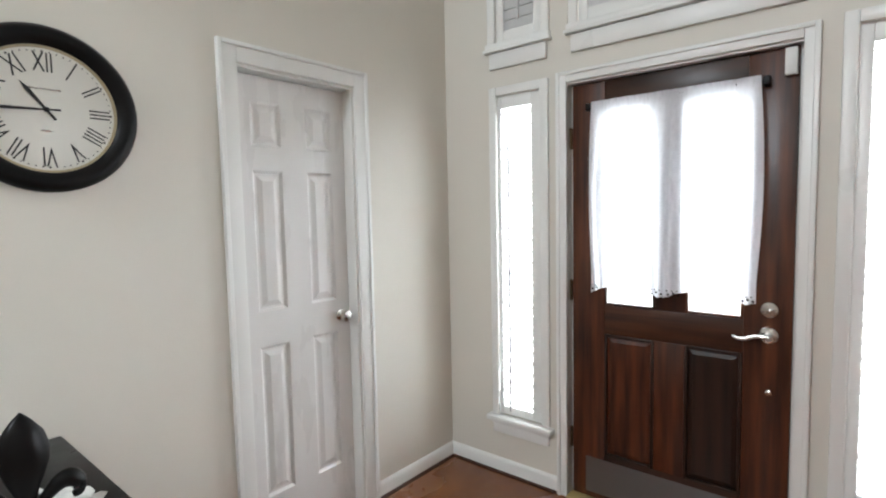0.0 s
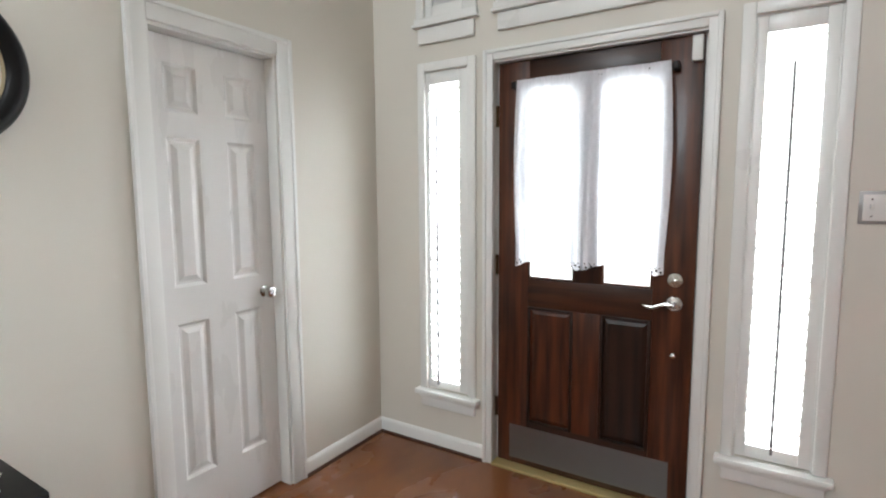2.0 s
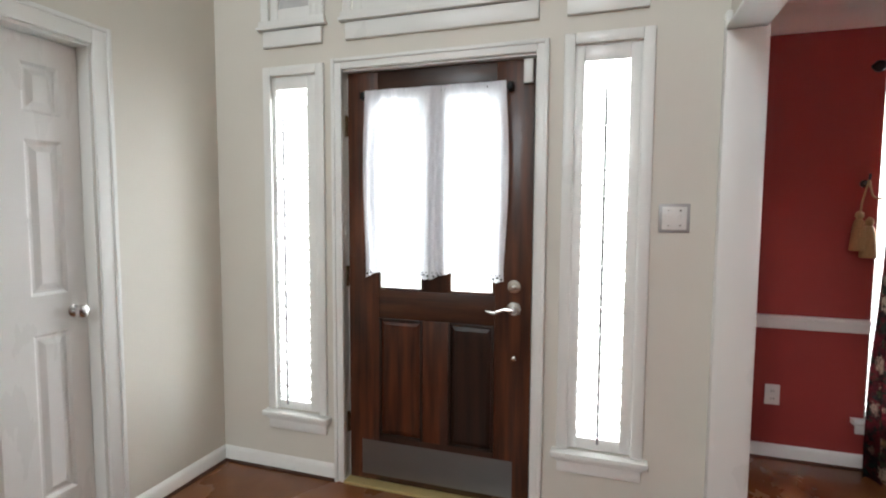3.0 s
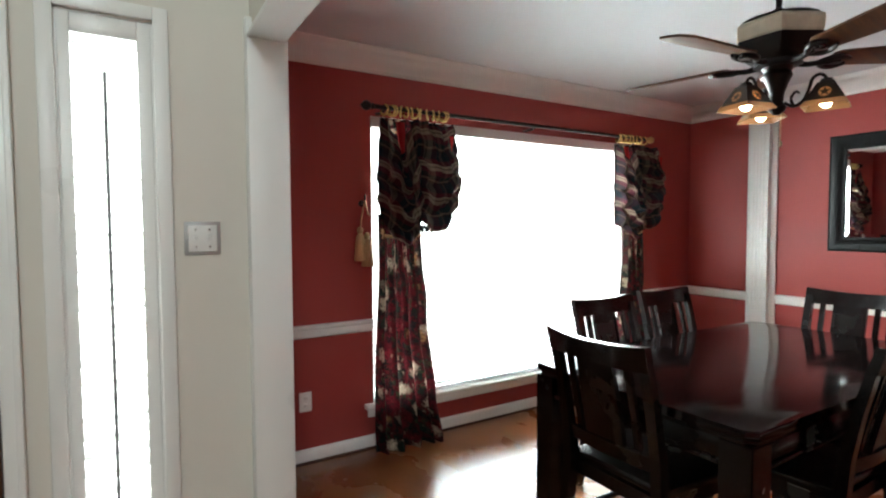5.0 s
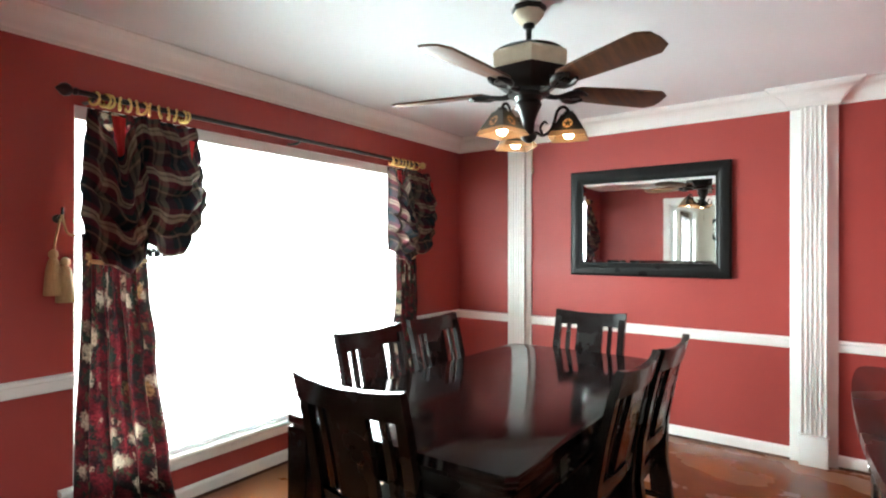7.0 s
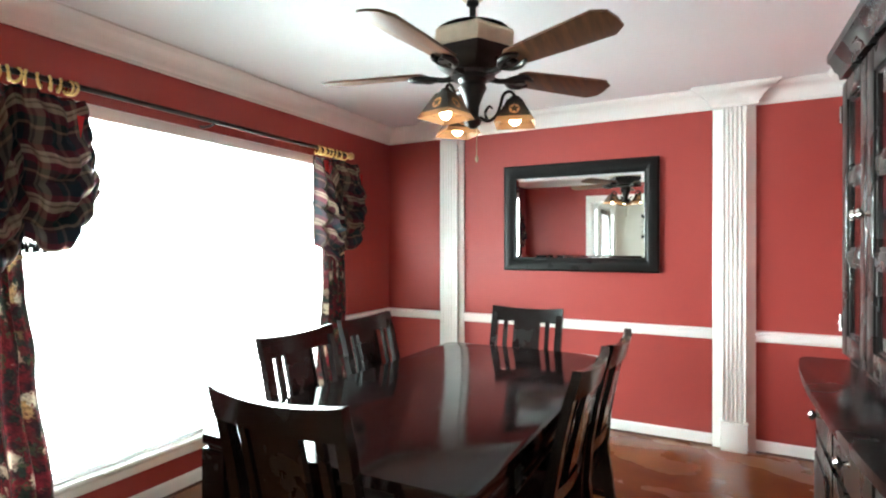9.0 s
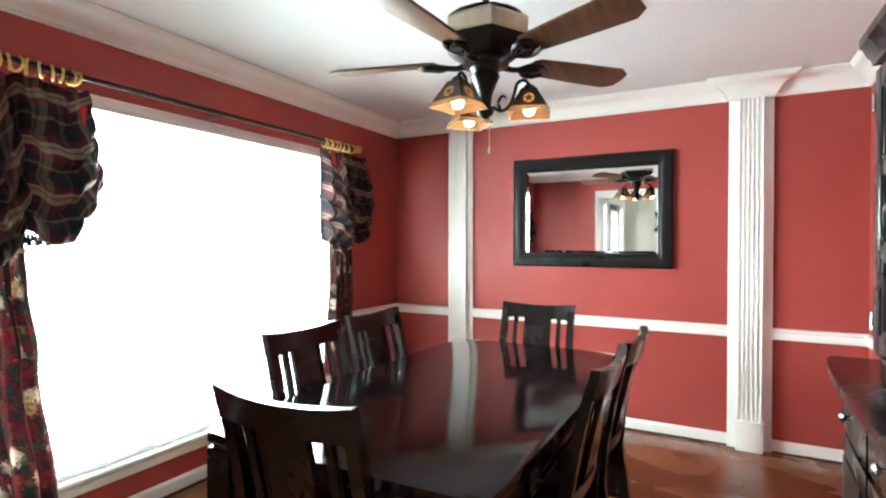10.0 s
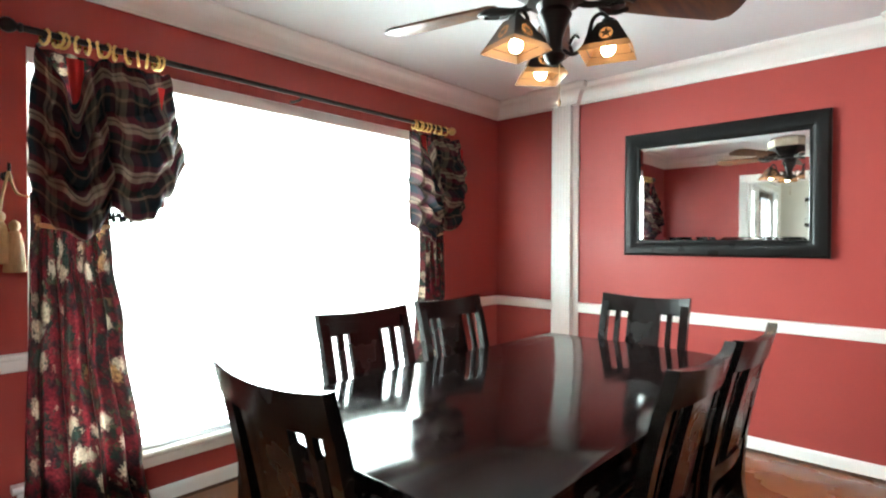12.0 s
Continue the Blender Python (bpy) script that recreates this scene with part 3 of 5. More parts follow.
# Left panel takes the redder mahogany, right panel the darker one.
for x0, x1, panel_wood in ((0.162, 0.394, DOORRED), (0.523, 0.747, DOORDARK)):
    part("panel", raised_panel(bmesh.new(), x0, x1, Z(0.255), Z(0.858), 0, T), panel_wood, fd, smooth=10)
    f = 0.014
    part("panel_moulding", boxes((x0, -0.004, Z(0.255), x0 + f, 0.010, Z(0.858)), (x1 - f, -0.004, Z(0.255), x1, 0.010, Z(0.858)), (x0 + f, -0.004, Z(0.255), x1 - f, 0.010, Z(0.255) + f), (x0 + f, -0.004, Z(0.858) - f, x1 - f, 0.010, Z(0.858)), bevel=0.004), DOORDARK, fd)
for x0, x1 in ((0.162, 0.398), (0.525, 0.747)):
    f = 0.012
    pane = part("pane", boxes((x0, 0.020, Z(1.0), x1, 0.026, Z(1.90))), GLASS, fd, "clear glass light")
    pane.visible_shadow = False
    part("glazing_bead", boxes((x0, -0.003, Z(1.0), x0 + f, 0.018, Z(1.90)), (x1 - f, -0.003, Z(1.0), x1, 0.018, Z(1.90)), (x0 + f, -0.003, Z(1.0), x1 - f, 0.018, Z(1.0) + f), (x0 + f, -0.003, Z(1.90) - f, x1 - f, 0.018, Z(1.90)), bevel=0.003), DOORWOOD, fd)
part("kick_plate", boxes((0.070, -0.003, Z(0.050), 0.838, 0.0, Z(0.228))), STEEL, fd, "brushed steel kick plate")
bm = bmesh.new()
lathe(bm, [(0.033, 0), (0.033, 0.006), (0.030, 0.012), (0.018, 0.014)], 28, pose(0.838, 0, Z(1.048), 90))
box(bm, 0.822, -0.024, Z(1.044), 0.854, -0.012, Z(1.052), 0.003)
part("deadbolt", bm, NICKEL, fd, "satin nickel deadbolt")
bm = bmesh.new()
lathe(bm, [(0.034, 0), (0.034, 0.006), (0.030, 0.011), (0.013, 0.014), (0.012, 0.045)], 28, pose(0.836, 0, Z(0.945), 90))
tube(bm, [(0.842, -0.045, Z(0.945)), (0.815, -0.048, Z(0.947)), (0.785, -0.048, Z(0.940)), (0.755, -0.046, Z(0.929)), (0.725, -0.043, Z(0.932)), (0.716, -0.042, Z(0.938))], [0.011, 0.010, 0.008, 0.007, 0.006, 0.004])
part("lever_handle", bm, NICKEL, fd, "curved satin nickel lever handle")
part("peg", lathe(bmesh.new(), [(0.012, 0), (0.012, 0.004), (0.007, 0.007)], 16, pose(0.84, 0, Z(0.713), 90)), NICKEL, fd, "small round metal plug")
part("alarm_sensor", boxes((0.868, -0.024, Z(1.945), 0.908, 0.0, Z(2.045)), bevel=0.004), PLASTIC, fd, "white plastic alarm sensor")
for z in (0.31, 1.06, 1.80):
    bm = boxes((-0.011, -0.006, Z(z) - 0.05, 0.0, 0.002, Z(z) + 0.05))
    cyl(bm, (-0.006, -0.008, Z(z) - 0.052), (-0.006, -0.008, Z(z) + 0.052), 0.006)
    part("hinge", bm, AGED, fd, "aged brass hinge")

dc = thing("door_curtain", "white sheer curtain gathered on a small rod over the door glass", "curtain", pose(0, 0, 0))
bm = bmesh.new()
cyl(bm, (0.095, -0.030, 1.935), (0.812, -0.030, 1.935), 0.006)
for x in (0.095, 0.812):
    box(bm, x - 0.012, -0.038, 1.918, x + 0.012, 0.0, 1.952, 0.003)
part("rod", bm, BLACK, dc, "thin dark curtain rod")


def sheer(x0, x1, seed):
    """A gathered sheer panel, drawn in a little at its lower middle, with a scalloped hem."""
    def f(u, v):
        z = 1.955 - 0.865 * v
        a, b = (x0 - (0.018 if not seed else 0) * math.sin(math.pi * min(1, v * 1.1)), x1 + (0.018 if seed else 0) * math.sin(math.pi * min(1, v * 1.1)))
        x = a + (b - a) * u
        amp = 0.002 + 0.009 * min(1, v * 3)
        y = -0.043 + amp * math.sin(u * 34 + seed + 0.8 * math.sin(3 * v)) + 0.004 * math.sin(u * 11 + 4 * v)
        if v < 0.05:
            y += 0.003 * math.sin(u * 160)
        edge = max(0.0, 1 - u / 0.22) + max(0.0, (u - 0.74) / 0.26)
        z -= 0.028 * v ** 6 * min(1, edge * 1.6)
        if v > 0.97:
            z += 0.012 * abs(math.sin(u * 14))
        return Vector((x, y, z))
    return sheet(90, 40, f)


for xs_ in ((0.130, 0.150), (0.400, 0.420, 0.440), (0.470, 0.492, 0.512), (0.752, 0.770, 0.788)):
    bm = bmesh.new()
    for q, x in enumerate(xs_):
        cyl(bm, (x, -0.0605, 1.084 + 0.006 * (q % 2)), (x, -0.0595, 1.084 + 0.006 * (q % 2)), 0.0055, seg=8)
        box(bm, x - 0.009, -0.0605, 1.098, x - 0.003, -0.0595, 1.103)
    part("eyelet_lace", bm, BLACK, dc, "dark eyelets cut in the lace hem")
part("panel", sheer(0.115, 0.455, 0), SHEER, dc, smooth=80)
part("panel", sheer(0.440, 0.796, 1), SHEER, dc, smooth=80)


# closet door on the side wall, facing +x; local x runs along -y of the room
cd_m = Matrix.Translation((XL, CY0, 0)) @ Matrix.Rotation(radians(90), 4, "Z")
cf = thing("door_frame_closet", "white painted casing of the closet door", "door frame", cd_m, kind="structure")
CW = CY1 - CY0
part("casing", casing(bmesh.new(), 0, CW, CZ1, 0.078, 0.016), WHITE, cf)
part("jamb_lining", boxes((0, 0.0, 0, 0.012, 0.14, CZ1), (CW - 0.012, 0.0, 0, CW, 0.14, CZ1), (0.012, 0.0, CZ1 - 0.012, CW - 0.012, 0.14, CZ1)), WHITE, cf)
cdoor = thing("closet_door", "white six-panel closet door, shut", "door", cd_m @ pose(0.014, 0.062, 0.008))
SW, SH = CW - 0.028, CZ1 - 0.024
px = [(0.075, 0.215), (SW - 0.215, SW - 0.075)]
pz = [(0.235, 0.895), (1.045, 1.640), (1.740, 1.925)]
bm = bmesh.new()
xs = [0, px[0][0], px[0][1], px[1][0], px[1][1], SW]
zs = [0, pz[0][0], pz[0][1], pz[1][0], pz[1][1], pz[2][0], pz[2][1], SH]
for i in range(5):
    for j in range(7):
        if i in (1, 3) and j in (1, 3, 5):
            x0, x1, z0, z1 = xs[i], xs[i + 1], zs[j], zs[j + 1]
            lv = [(0, 0), (0.012, 0.010), (0.022, 0.010), (0.044, 0.002)]
            rings = [[bm.verts.new(p) for p in ((x0 + e, d, z0 + e), (x1 - e, d, z0 + e), (x1 - e, d, z1 - e), (x0 + e, d, z1 - e))] for e, d in lv]
            for a, b in zip(rings, rings[1:]):
                for k in range(4):
                    bm.faces.new((a[k], a[(k + 1) % 4], b[(k + 1) % 4], b[k]))
            bm.faces.new(rings[-1])
        else:
            bm.faces.new([bm.verts.new(p) for p in ((xs[i], 0, zs[j]), (xs[i + 1], 0, zs[j]), (xs[i + 1], 0, zs[j + 1]), (xs[i], 0, zs[j + 1]))])
bmesh.ops.remove_doubles(bm, verts=bm.verts, dist=0.0005)
box(bm, 0, 0.014, 0, SW, 0.036, SH)
part("slab", bm, DOORWHITE, cdoor, smooth=12)
part("knob", lathe(bmesh.new(), [(0.026, 0), (0.026, 0.005), (0.012, 0.010), (0.011, 0.026), (0.022, 0.032), (0.027, 0.045), (0.024, 0.058), (0.010, 0.064)], 24, pose(SW - 0.055, 0, 0.965, 90)), NICKEL, cdoor, "round satin nickel knob")
setting("closet_back", boxes((XL - 0.60, CY0 - 0.2, 0, XL - 0.50, CY1 + 0.2, 2.2)), CREAM, "plain closet wall behind the door", "wall")


# ---------------- sidelights and transoms ----------------
def sidelight(name, x0, x1, z0, z1, lx0, lx1, lz0, lz1, tilt, rod_x):
    """Tall window with casing, stool and apron, fitted with a louvred shutter."""
    t = thing(name, "tall narrow sidelight window with white louvred shutter", "window", pose(0, YD, 0), "sidelights beside the front door", "structure")
    w = 0.045
    bm = bmesh.new()
    box(bm, x0 - w, -0.018, z0, x0, 0, z1 + w, 0.004)
    box(bm, x1, -0.018, z0, x1 + w, 0, z1 + w, 0.004)
    box(bm, x0, -0.018, z1, x1, 0, z1 + w, 0.004)
    part("window_frame", bm, WHITE, t)
    part("window_sill", boxes((x0 - w - 0.022, -0.050, z0 - 0.030, x1 + w + 0.022, 0.02, z0 - 0.002), bevel=0.006), WHITE, t)
    part("apron", boxes((x0 - w + 0.004, -0.020, z0 - 0.100, x1 + w - 0.004, 0, z0 - 0.030), (x0 - w - 0.004, -0.026, z0 - 0.050, x1 + w + 0.004, 0, z0 - 0.032), bevel=0.004), WHITE, t)
    pane = part("pane", boxes((x0, 0.115, z0, x1, 0.120, z1)), GLASS, t, "clear glass")
    pane.visible_shadow = False
    part("reveal", boxes((x0, 0.001, z0, x0 + 0.006, 0.158, z1), (x1 - 0.006, 0.001, z0, x1, 0.158, z1), (x0, 0.001, z1 - 0.006, x1, 0.158, z1), (x0, 0.021, z0 - 0.002, x1, 0.158, z0 + 0.006)), WHITE, t)
    sh = part("shutter_frame", boxes((x0 + 0.006, 0.002, z0 + 0.006, lx0, 0.030, z1 - 0.006), (lx1, 0.002, z0 + 0.006, x1 - 0.006, 0.030, z1 - 0.006), (lx0, 0.002, lz1, lx1, 0.030, z1 - 0.006), (lx0, 0.002, z0 + 0.006, lx1, 0.030, lz0), bevel=0.003), WHITE, t)
    n = int((lz1 - lz0) / 0.058)
    lo = bmesh.new()
    k = 10
    out = [(0.031 * math.cos(2 * math.pi * i / k), 0.0045 * math.sin(2 * math.pi * i / k)) for i in range(k)]
    lv = [[lo.verts.new((x, a, b)) for a, b in out] for x in (lx0, lx1)]
    for i in range(k):
        lo.faces.new((lv[0][i], lv[0][(i + 1) % k], lv[1][(i + 1) % k], lv[1][i]))
    lo.faces.new(lv[0]), lo.faces.new(list(reversed(lv[1])))
    me = finish(lo, "louver", WHITE, 50)
    for i in range(n):
        ob = new("louver", me)
        ob.parent = sh
        ob.matrix_basis = pose(0, 0.016, lz0 + (i + 0.5) * (lz1 - lz0) / n, tilt, 0, 0)
    part("tilt_rod", boxes((rod_x - 0.005, -0.030, lz0 - 0.01, rod_x + 0.005, -0.020, lz1 - 0.12), bevel=0.002), ROD_SILHOUETTE, sh)


sidelight("sidelight", L0, L1, LZ0, LZ1, -0.395, -0.215, 0.385, 1.995, 22, -0.335)
sidelight("sidelight", R0, R1, RZ0, RZ1, 1.126, 1.305, 0.402, 2.012, 18, 1.215)


def transom(name, x0, x1):
    """Shuttered window above, its white louvres shut."""
    t = thing(name, "white shuttered transom window above the entrance", "window", pose(0, YD, 0), "transoms above the entrance", "structure")
    w, z0, z1 = 0.045, TZ0, TZ1
    bm = bmesh.new()
    box(bm, x0 - w, -0.018, z0, x0, 0, z1 + w, 0.004)
    box(bm, x1, -0.018, z0, x1 + w, 0, z1 + w, 0.004)
    box(bm, x0, -0.018, z1, x1, 0, z1 + w, 0.004)
    part("window_frame", bm, WHITE, t)
    part("window_sill", boxes((x0 - w - 0.016, -0.038, z0 - 0.046, x1 + w + 0.016, 0.0, z0 - 0.028), (x0 - w - 0.008, -0.028, z0 - 0.028, x1 + w + 0.008, 0.0, z0), bevel=0.004), WHITE, t)
    part("apron", boxes((x0 - w + 0.012, -0.020, z0 - 0.130, x1 + w - 0.012, 0, z0 - 0.050), bevel=0.005), WHITE, t)
    part("shutter_frame", boxes((x0, 0.0, z0, x0 + 0.045, 0.028, z1), (x1 - 0.045, 0.0, z0, x1, 0.028, z1), (x0 + 0.045, 0.0, z1 - 0.06, x1 - 0.045, 0.028, z1), (x0 + 0.045, 0.0, z0, x1 - 0.045, 0.028, z0 + 0.06), (x0, 0.1, z0, x1, 0.11, z1), bevel=0.003), WHITE, t)
    part("louver_panel", boxes(*[(x0 + 0.045, 0.010, z0 + 0.061 + 0.052 * i, x1 - 0.045, 0.020, z0 + 0.110 + 0.052 * i) for i in range(8)], bevel=0.004), SLAT, t)
    if x1 - x0 < 0.5:
        part("tilt_rod", boxes(((x0 + x1) / 2 - 0.005, -0.006, z0 + 0.10, (x0 + x1) / 2 + 0.005, 0.004, z1 - 0.08)), SLAT, t)


transom("transom", L0 - 0.005, L1 + 0.005)
transom("transom", 0.045, 0.900)
transom("transom", R0 - 0.005, R1 - 0.015)

# ---------------- small wall fixtures ----------------
sp = thing("light_switch", "two-gang white switch in a silver-edged plate", "switch", pose(1.487, YD, 1.363))
part("plate", boxes((-0.058, -0.007, -0.058, 0.058, 0, 0.058), bevel=0.003), PEWTER, sp, "silver-edged cover plate")
part("insert", boxes((-0.046, -0.010, -0.046, 0.046, -0.006, 0.046), bevel=0.002), PLASTIC, sp)
for x in (-0.022, 0.022):
    part("toggle", boxes((x - 0.005, -0.020, -0.004, x + 0.005, -0.009, 0.014), bevel=0.002), PLASTIC, sp)
    for z in (-0.03, 0.03):
        part("screw", cyl(bmesh.new(), (x, -0.012, z), (x, -0.009, z), 0.003), NICKEL, sp)
op = thing("wall_outlet", "white wall outlet on the red wall", "outlet", pose(2.127, YW, 0.368))
part("plate", boxes((-0.037, -0.006, -0.058, 0.037, 0, 0.058), bevel=0.003), PLASTIC, op)
for z in (-0.022, 0.022):
    s = part("socket", boxes((-0.017, -0.009, z - 0.014, 0.017, -0.005, z + 0.014), bevel=0.003), PLASTIC, op)
    part("slot", boxes((-0.008, -0.0096, z - 0.005, -0.005, -0.0088, z + 0.006), (0.005, -0.0096, z - 0.005, 0.008, -0.0088, z + 0.006)), INK, s)

# ---------------- wall clock ----------------
ck = thing("wall_clock", "round black wall clock with Roman numerals at about quarter to eleven", "clock", Matrix.Translation((XL, -1.923, 1.788)) @ Matrix.Rotation(radians(90), 4, "Z") @ Matrix.Rotation(radians(90), 4, "X"))
# local: x right along the wall, y up, z out of the wall
RO = 0.243
part("rim", lathe(bmesh.new(), [(0.184, 0.018), (0.186, 0.028), (0.194, 0.034), (0.203, 0.042), (0.218, 0.047), (0.231, 0.041), (RO, 0.026), (RO, 0.0), (0.184, 0.0), (0.184, 0.018)], 72, caps=False), BLACK, ck, "broad rounded black rim", 60)
part("face", cyl(bmesh.new(), (0, 0, 0.004), (0, 0, 0.016), 0.188, seg=72), FACE, ck, "aged white paper face")
BEZEL = mat("tan_ring", (0.42, 0.35, 0.22), 0.5)
part("bezel", lathe(bmesh.new(), [(0.178, 0.016), (0.178, 0.020), (0.185, 0.023), (0.187, 0.017)], 72, caps=False), BEZEL, ck, "thin tan inner ring")


def numeral(body, ang, r, size):
    cu = bpy.data.curves.new("numeral", "FONT")
    cu.body, cu.size, cu.align_x, cu.align_y, cu.extrude = body, size, "CENTER", "CENTER", 0.0004
    tmp = bpy.data.objects.new("numeral", cu)
    scene.collection.objects.link(tmp)
    me = bpy.data.meshes.new_from_object(tmp.evaluated_get(bpy.context.evaluated_depsgraph_get()))
    bpy.data.objects.remove(tmp)
    me.materials.append(INK)
    ob = new("numeral", me)
    ob.parent = ck
    a = radians(ang)
    ob.matrix_basis = Matrix.Translation((r * math.sin(a), r * math.cos(a), 0.0168)) @ Matrix.Rotation(-a, 4, "Z") @ Matrix.Diagonal((0.62, 1.15, 1, 1))


for i, s in enumerate(("XII", "I", "II", "III", "IIII", "V", "VI", "VII", "VIII", "IX", "X", "XI")):
    numeral(s, i * 30, 0.135, 0.070)
bm = bmesh.new()
for i in range(60):
    a = radians(i * 6)
    s = 0.0022 if i % 5 else 0.0034
    cyl(bm, (0.169 * math.sin(a), 0.169 * math.cos(a), 0.016), (0.169 * math.sin(a), 0.169 * math.cos(a), 0.0170), s, seg=6)
part("minute_track", bm, INK, ck)


def hand(name, ang, length, w, z):
    bm = bmesh.new()
    pts = [(-w * 0.6, -0.035), (w * 0.6, -0.035), (w * 0.5, 0), (w, length * 0.72), (0, length), (-w, length * 0.72), (-w * 0.5, 0)]
    prism(bm, pts, z, z + 0.0015)
    bm.transform(Matrix.Rotation(-radians(ang), 4, "Z"))
    part(name, bm, INK, ck, smooth=0)


hand("hour_hand", 322, 0.098, 0.006, 0.019)
hand("minute_hand", 267, 0.145, 0.005, 0.022)
part("hub", cyl(bmesh.new(), (0, 0, 0.016), (0, 0, 0.026), 0.007), INK, ck)
for z, w in ((0.060, 0.040), (-0.062, 0.016)):
    part("lettering_bar", boxes((-w, z - 0.002, 0.0162, w, z + 0.002, 0.0168)), NICKEL, ck, "faint illegible line of lettering")

# ---------------- console table with ornament ----------------
ct = thing("console_table", "black painted side table against the cream wall", "table", pose(0, 0, 0))
TX0, TX1, TY0, TY1, TZ = XL + 0.004, -0.10, -3.15, -1.945, 0.80
part("tabletop", boxes((TX0, TY0, TZ - 0.03, TX1, TY1, TZ), bevel=0.004), BLACK, ct)
part("apron", boxes((TX0 + 0.03, TY0 + 0.03, TZ - 0.12, TX1 - 0.03, TY0 + 0.05, TZ - 0.03), (TX0 + 0.03, TY1 - 0.05, TZ - 0.12, TX1 - 0.03, TY1 - 0.03, TZ - 0.03), (TX1 - 0.05, TY0 + 0.05, TZ - 0.12, TX1 - 0.03, TY1 - 0.05, TZ - 0.03)), BLACK, ct)
for x in (TX0 + 0.02, TX1 - 0.07):
    for y in (TY0 + 0.02, TY1 - 0.07):
        part("leg", boxes((x, y, 0, x + 0.05, y + 0.05, TZ - 0.03), bevel=0.004), BLACK, ct)

dl = thing("doily", "white lace doily lying crumpled on the black table", "doily", pose(-0.24, -2.145, TZ))
part("lace", sheet(48, 12, lambda u, v: Vector(((0.05 + 0.10 * v + 0.010 * math.sin(u * 88) * v) * math.cos(2 * math.pi * u), (0.05 + 0.10 * v + 0.010 * math.sin(u * 88) * v) * math.sin(2 * math.pi * u), 0.006 + 0.008 * v * (1 + math.sin(u * 60)) + 0.004 * math.sin(v * 20)))), LACE, dl, smooth=80)

fl = thing("fleur_de_lis_ornament", "black carved fleur-de-lis ornament standing on the table", "ornament", pose(-0.225, -2.135, TZ + 0.006, 0, 0, 78) @ Matrix.Diagonal((0.80, 0.9, 0.95, 1)))
part("base", lathe(bmesh.new(), [(0.060, 0), (0.060, 0.012), (0.045, 0.022), (0.022, 0.035), (0.020, 0.06)], 28), BLACK, fl)
bm = bmesh.new()
lathe(bm, [(0.016, 0.05), (0.022, 0.085), (0.034, 0.115), (0.046, 0.155), (0.047, 0.185), (0.038, 0.22), (0.018, 0.25), (0.002, 0.268)], 28)
bm.transform(Matrix.Diagonal((1.25, 0.7, 1, 1)))
part("petal", bm, BLACK, fl, smooth=80)
for s in (-1, 1):
    bm = bmesh.new()
    tube(bm, [(s * 0.012, 0, 0.035), (s * 0.040, 0, 0.062), (s * 0.070, 0, 0.088), (s * 0.096, 0, 0.094), (s * 0.114, 0, 0.080), (s * 0.114, 0, 0.058), (s * 0.100, 0, 0.050)], [0.010, 0.014, 0.020, 0.023, 0.020, 0.014, 0.007], 14)
    part("petal", bm, BLACK, fl, smooth=80)
part("band", boxes((-0.034, -0.024, 0.048, 0.034, 0.024, 0.066), bevel=0.005), BLACK, fl)

# ---------------- dining window, blind, rod and curtains ----------------
dw = thing("window_dining", "wide white-framed dining room window", "window", pose(0, 0, 0), kind="structure")
part("window_frame", boxes((WX0, YW + 0.10, WZ0, WX0 + 0.04, YW + 0.15, WZ1), (WX1 - 0.04, YW + 0.10, WZ0, WX1, YW + 0.15, WZ1), (WX0 + 0.04, YW + 0.10, WZ0, WX1 - 0.04, YW + 0.15, WZ0 + 0.04), (WX0 + 0.04, YW + 0.10, WZ1 - 0.04, WX1 - 0.04, YW + 0.15, WZ1)), WHITE, dw)
for a, b in ((WX0 + 0.04, WX1 - 0.04),):
    pane = part("pane", boxes((a, YW + 0.122, WZ0 + 0.04, b, YW + 0.127, WZ1 - 0.04)), GLASS, dw, "clear glass")
    pane.visible_shadow = False
bm = bmesh.new()
sweep(bm, [(-0.14, 0.0), (0.045, 0.0), (0.052, 0.008), (0.052, 0.020), (0.045, 0.028), (-0.14, 0.028)], [(WX0 - 0.06, YW, WZ0 - 0.028), (WX1 + 0.06, YW, WZ0 - 0.028)])
part("window_sill", bm, WHITE, dw, "white painted window stool")
part("apron", boxes((WX0 - 0.04, YW - 0.018, WZ0 - 0.085, WX1 + 0.04, YW, WZ0 - 0.028), bevel=0.004), WHITE, dw)
part("reveal", boxes((WX0 - 0.001, YW + 0.001, WZ0, WX0 + 0.004, YW + 0.10, WZ1), (WX1 - 0.004, YW + 0.001, WZ0, WX1 + 0.001, YW + 0.10, WZ1), (WX0, YW + 0.001, WZ1 - 0.004, WX1, YW + 0.10, WZ1 + 0.001)), WHITE, dw)

wb = thing("window_blind", "white slatted blind lowered over the window, slats open", "blind", pose(0, YW + 0.030, 0))
part("headrail", boxes((WX0 + 0.008, -0.036, WZ1 - 0.066, WX1 - 0.008, 0.03, WZ1 - 0.006), bevel=0.004), PLASTIC, wb, "white valance over the blind")
BX0, BX1 = WX0 + 0.012, WX1 - 0.012
bm = bmesh.new()
prof = [(-0.025, 0.0), (-0.012, 0.003), (0.0, 0.004), (0.012, 0.003), (0.025, 0.0), (0.025, -0.002), (0.0, 0.002), (-0.025, -0.002)]
e0 = [bm.verts.new((BX0, a, b)) for a, b in prof]
e1 = [bm.verts.new((BX1, a, b)) for a, b in prof]
for i in range(8):
    bm.faces.new((e0[i], e0[(i + 1) % 8], e1[(i + 1) % 8], e1[i]))
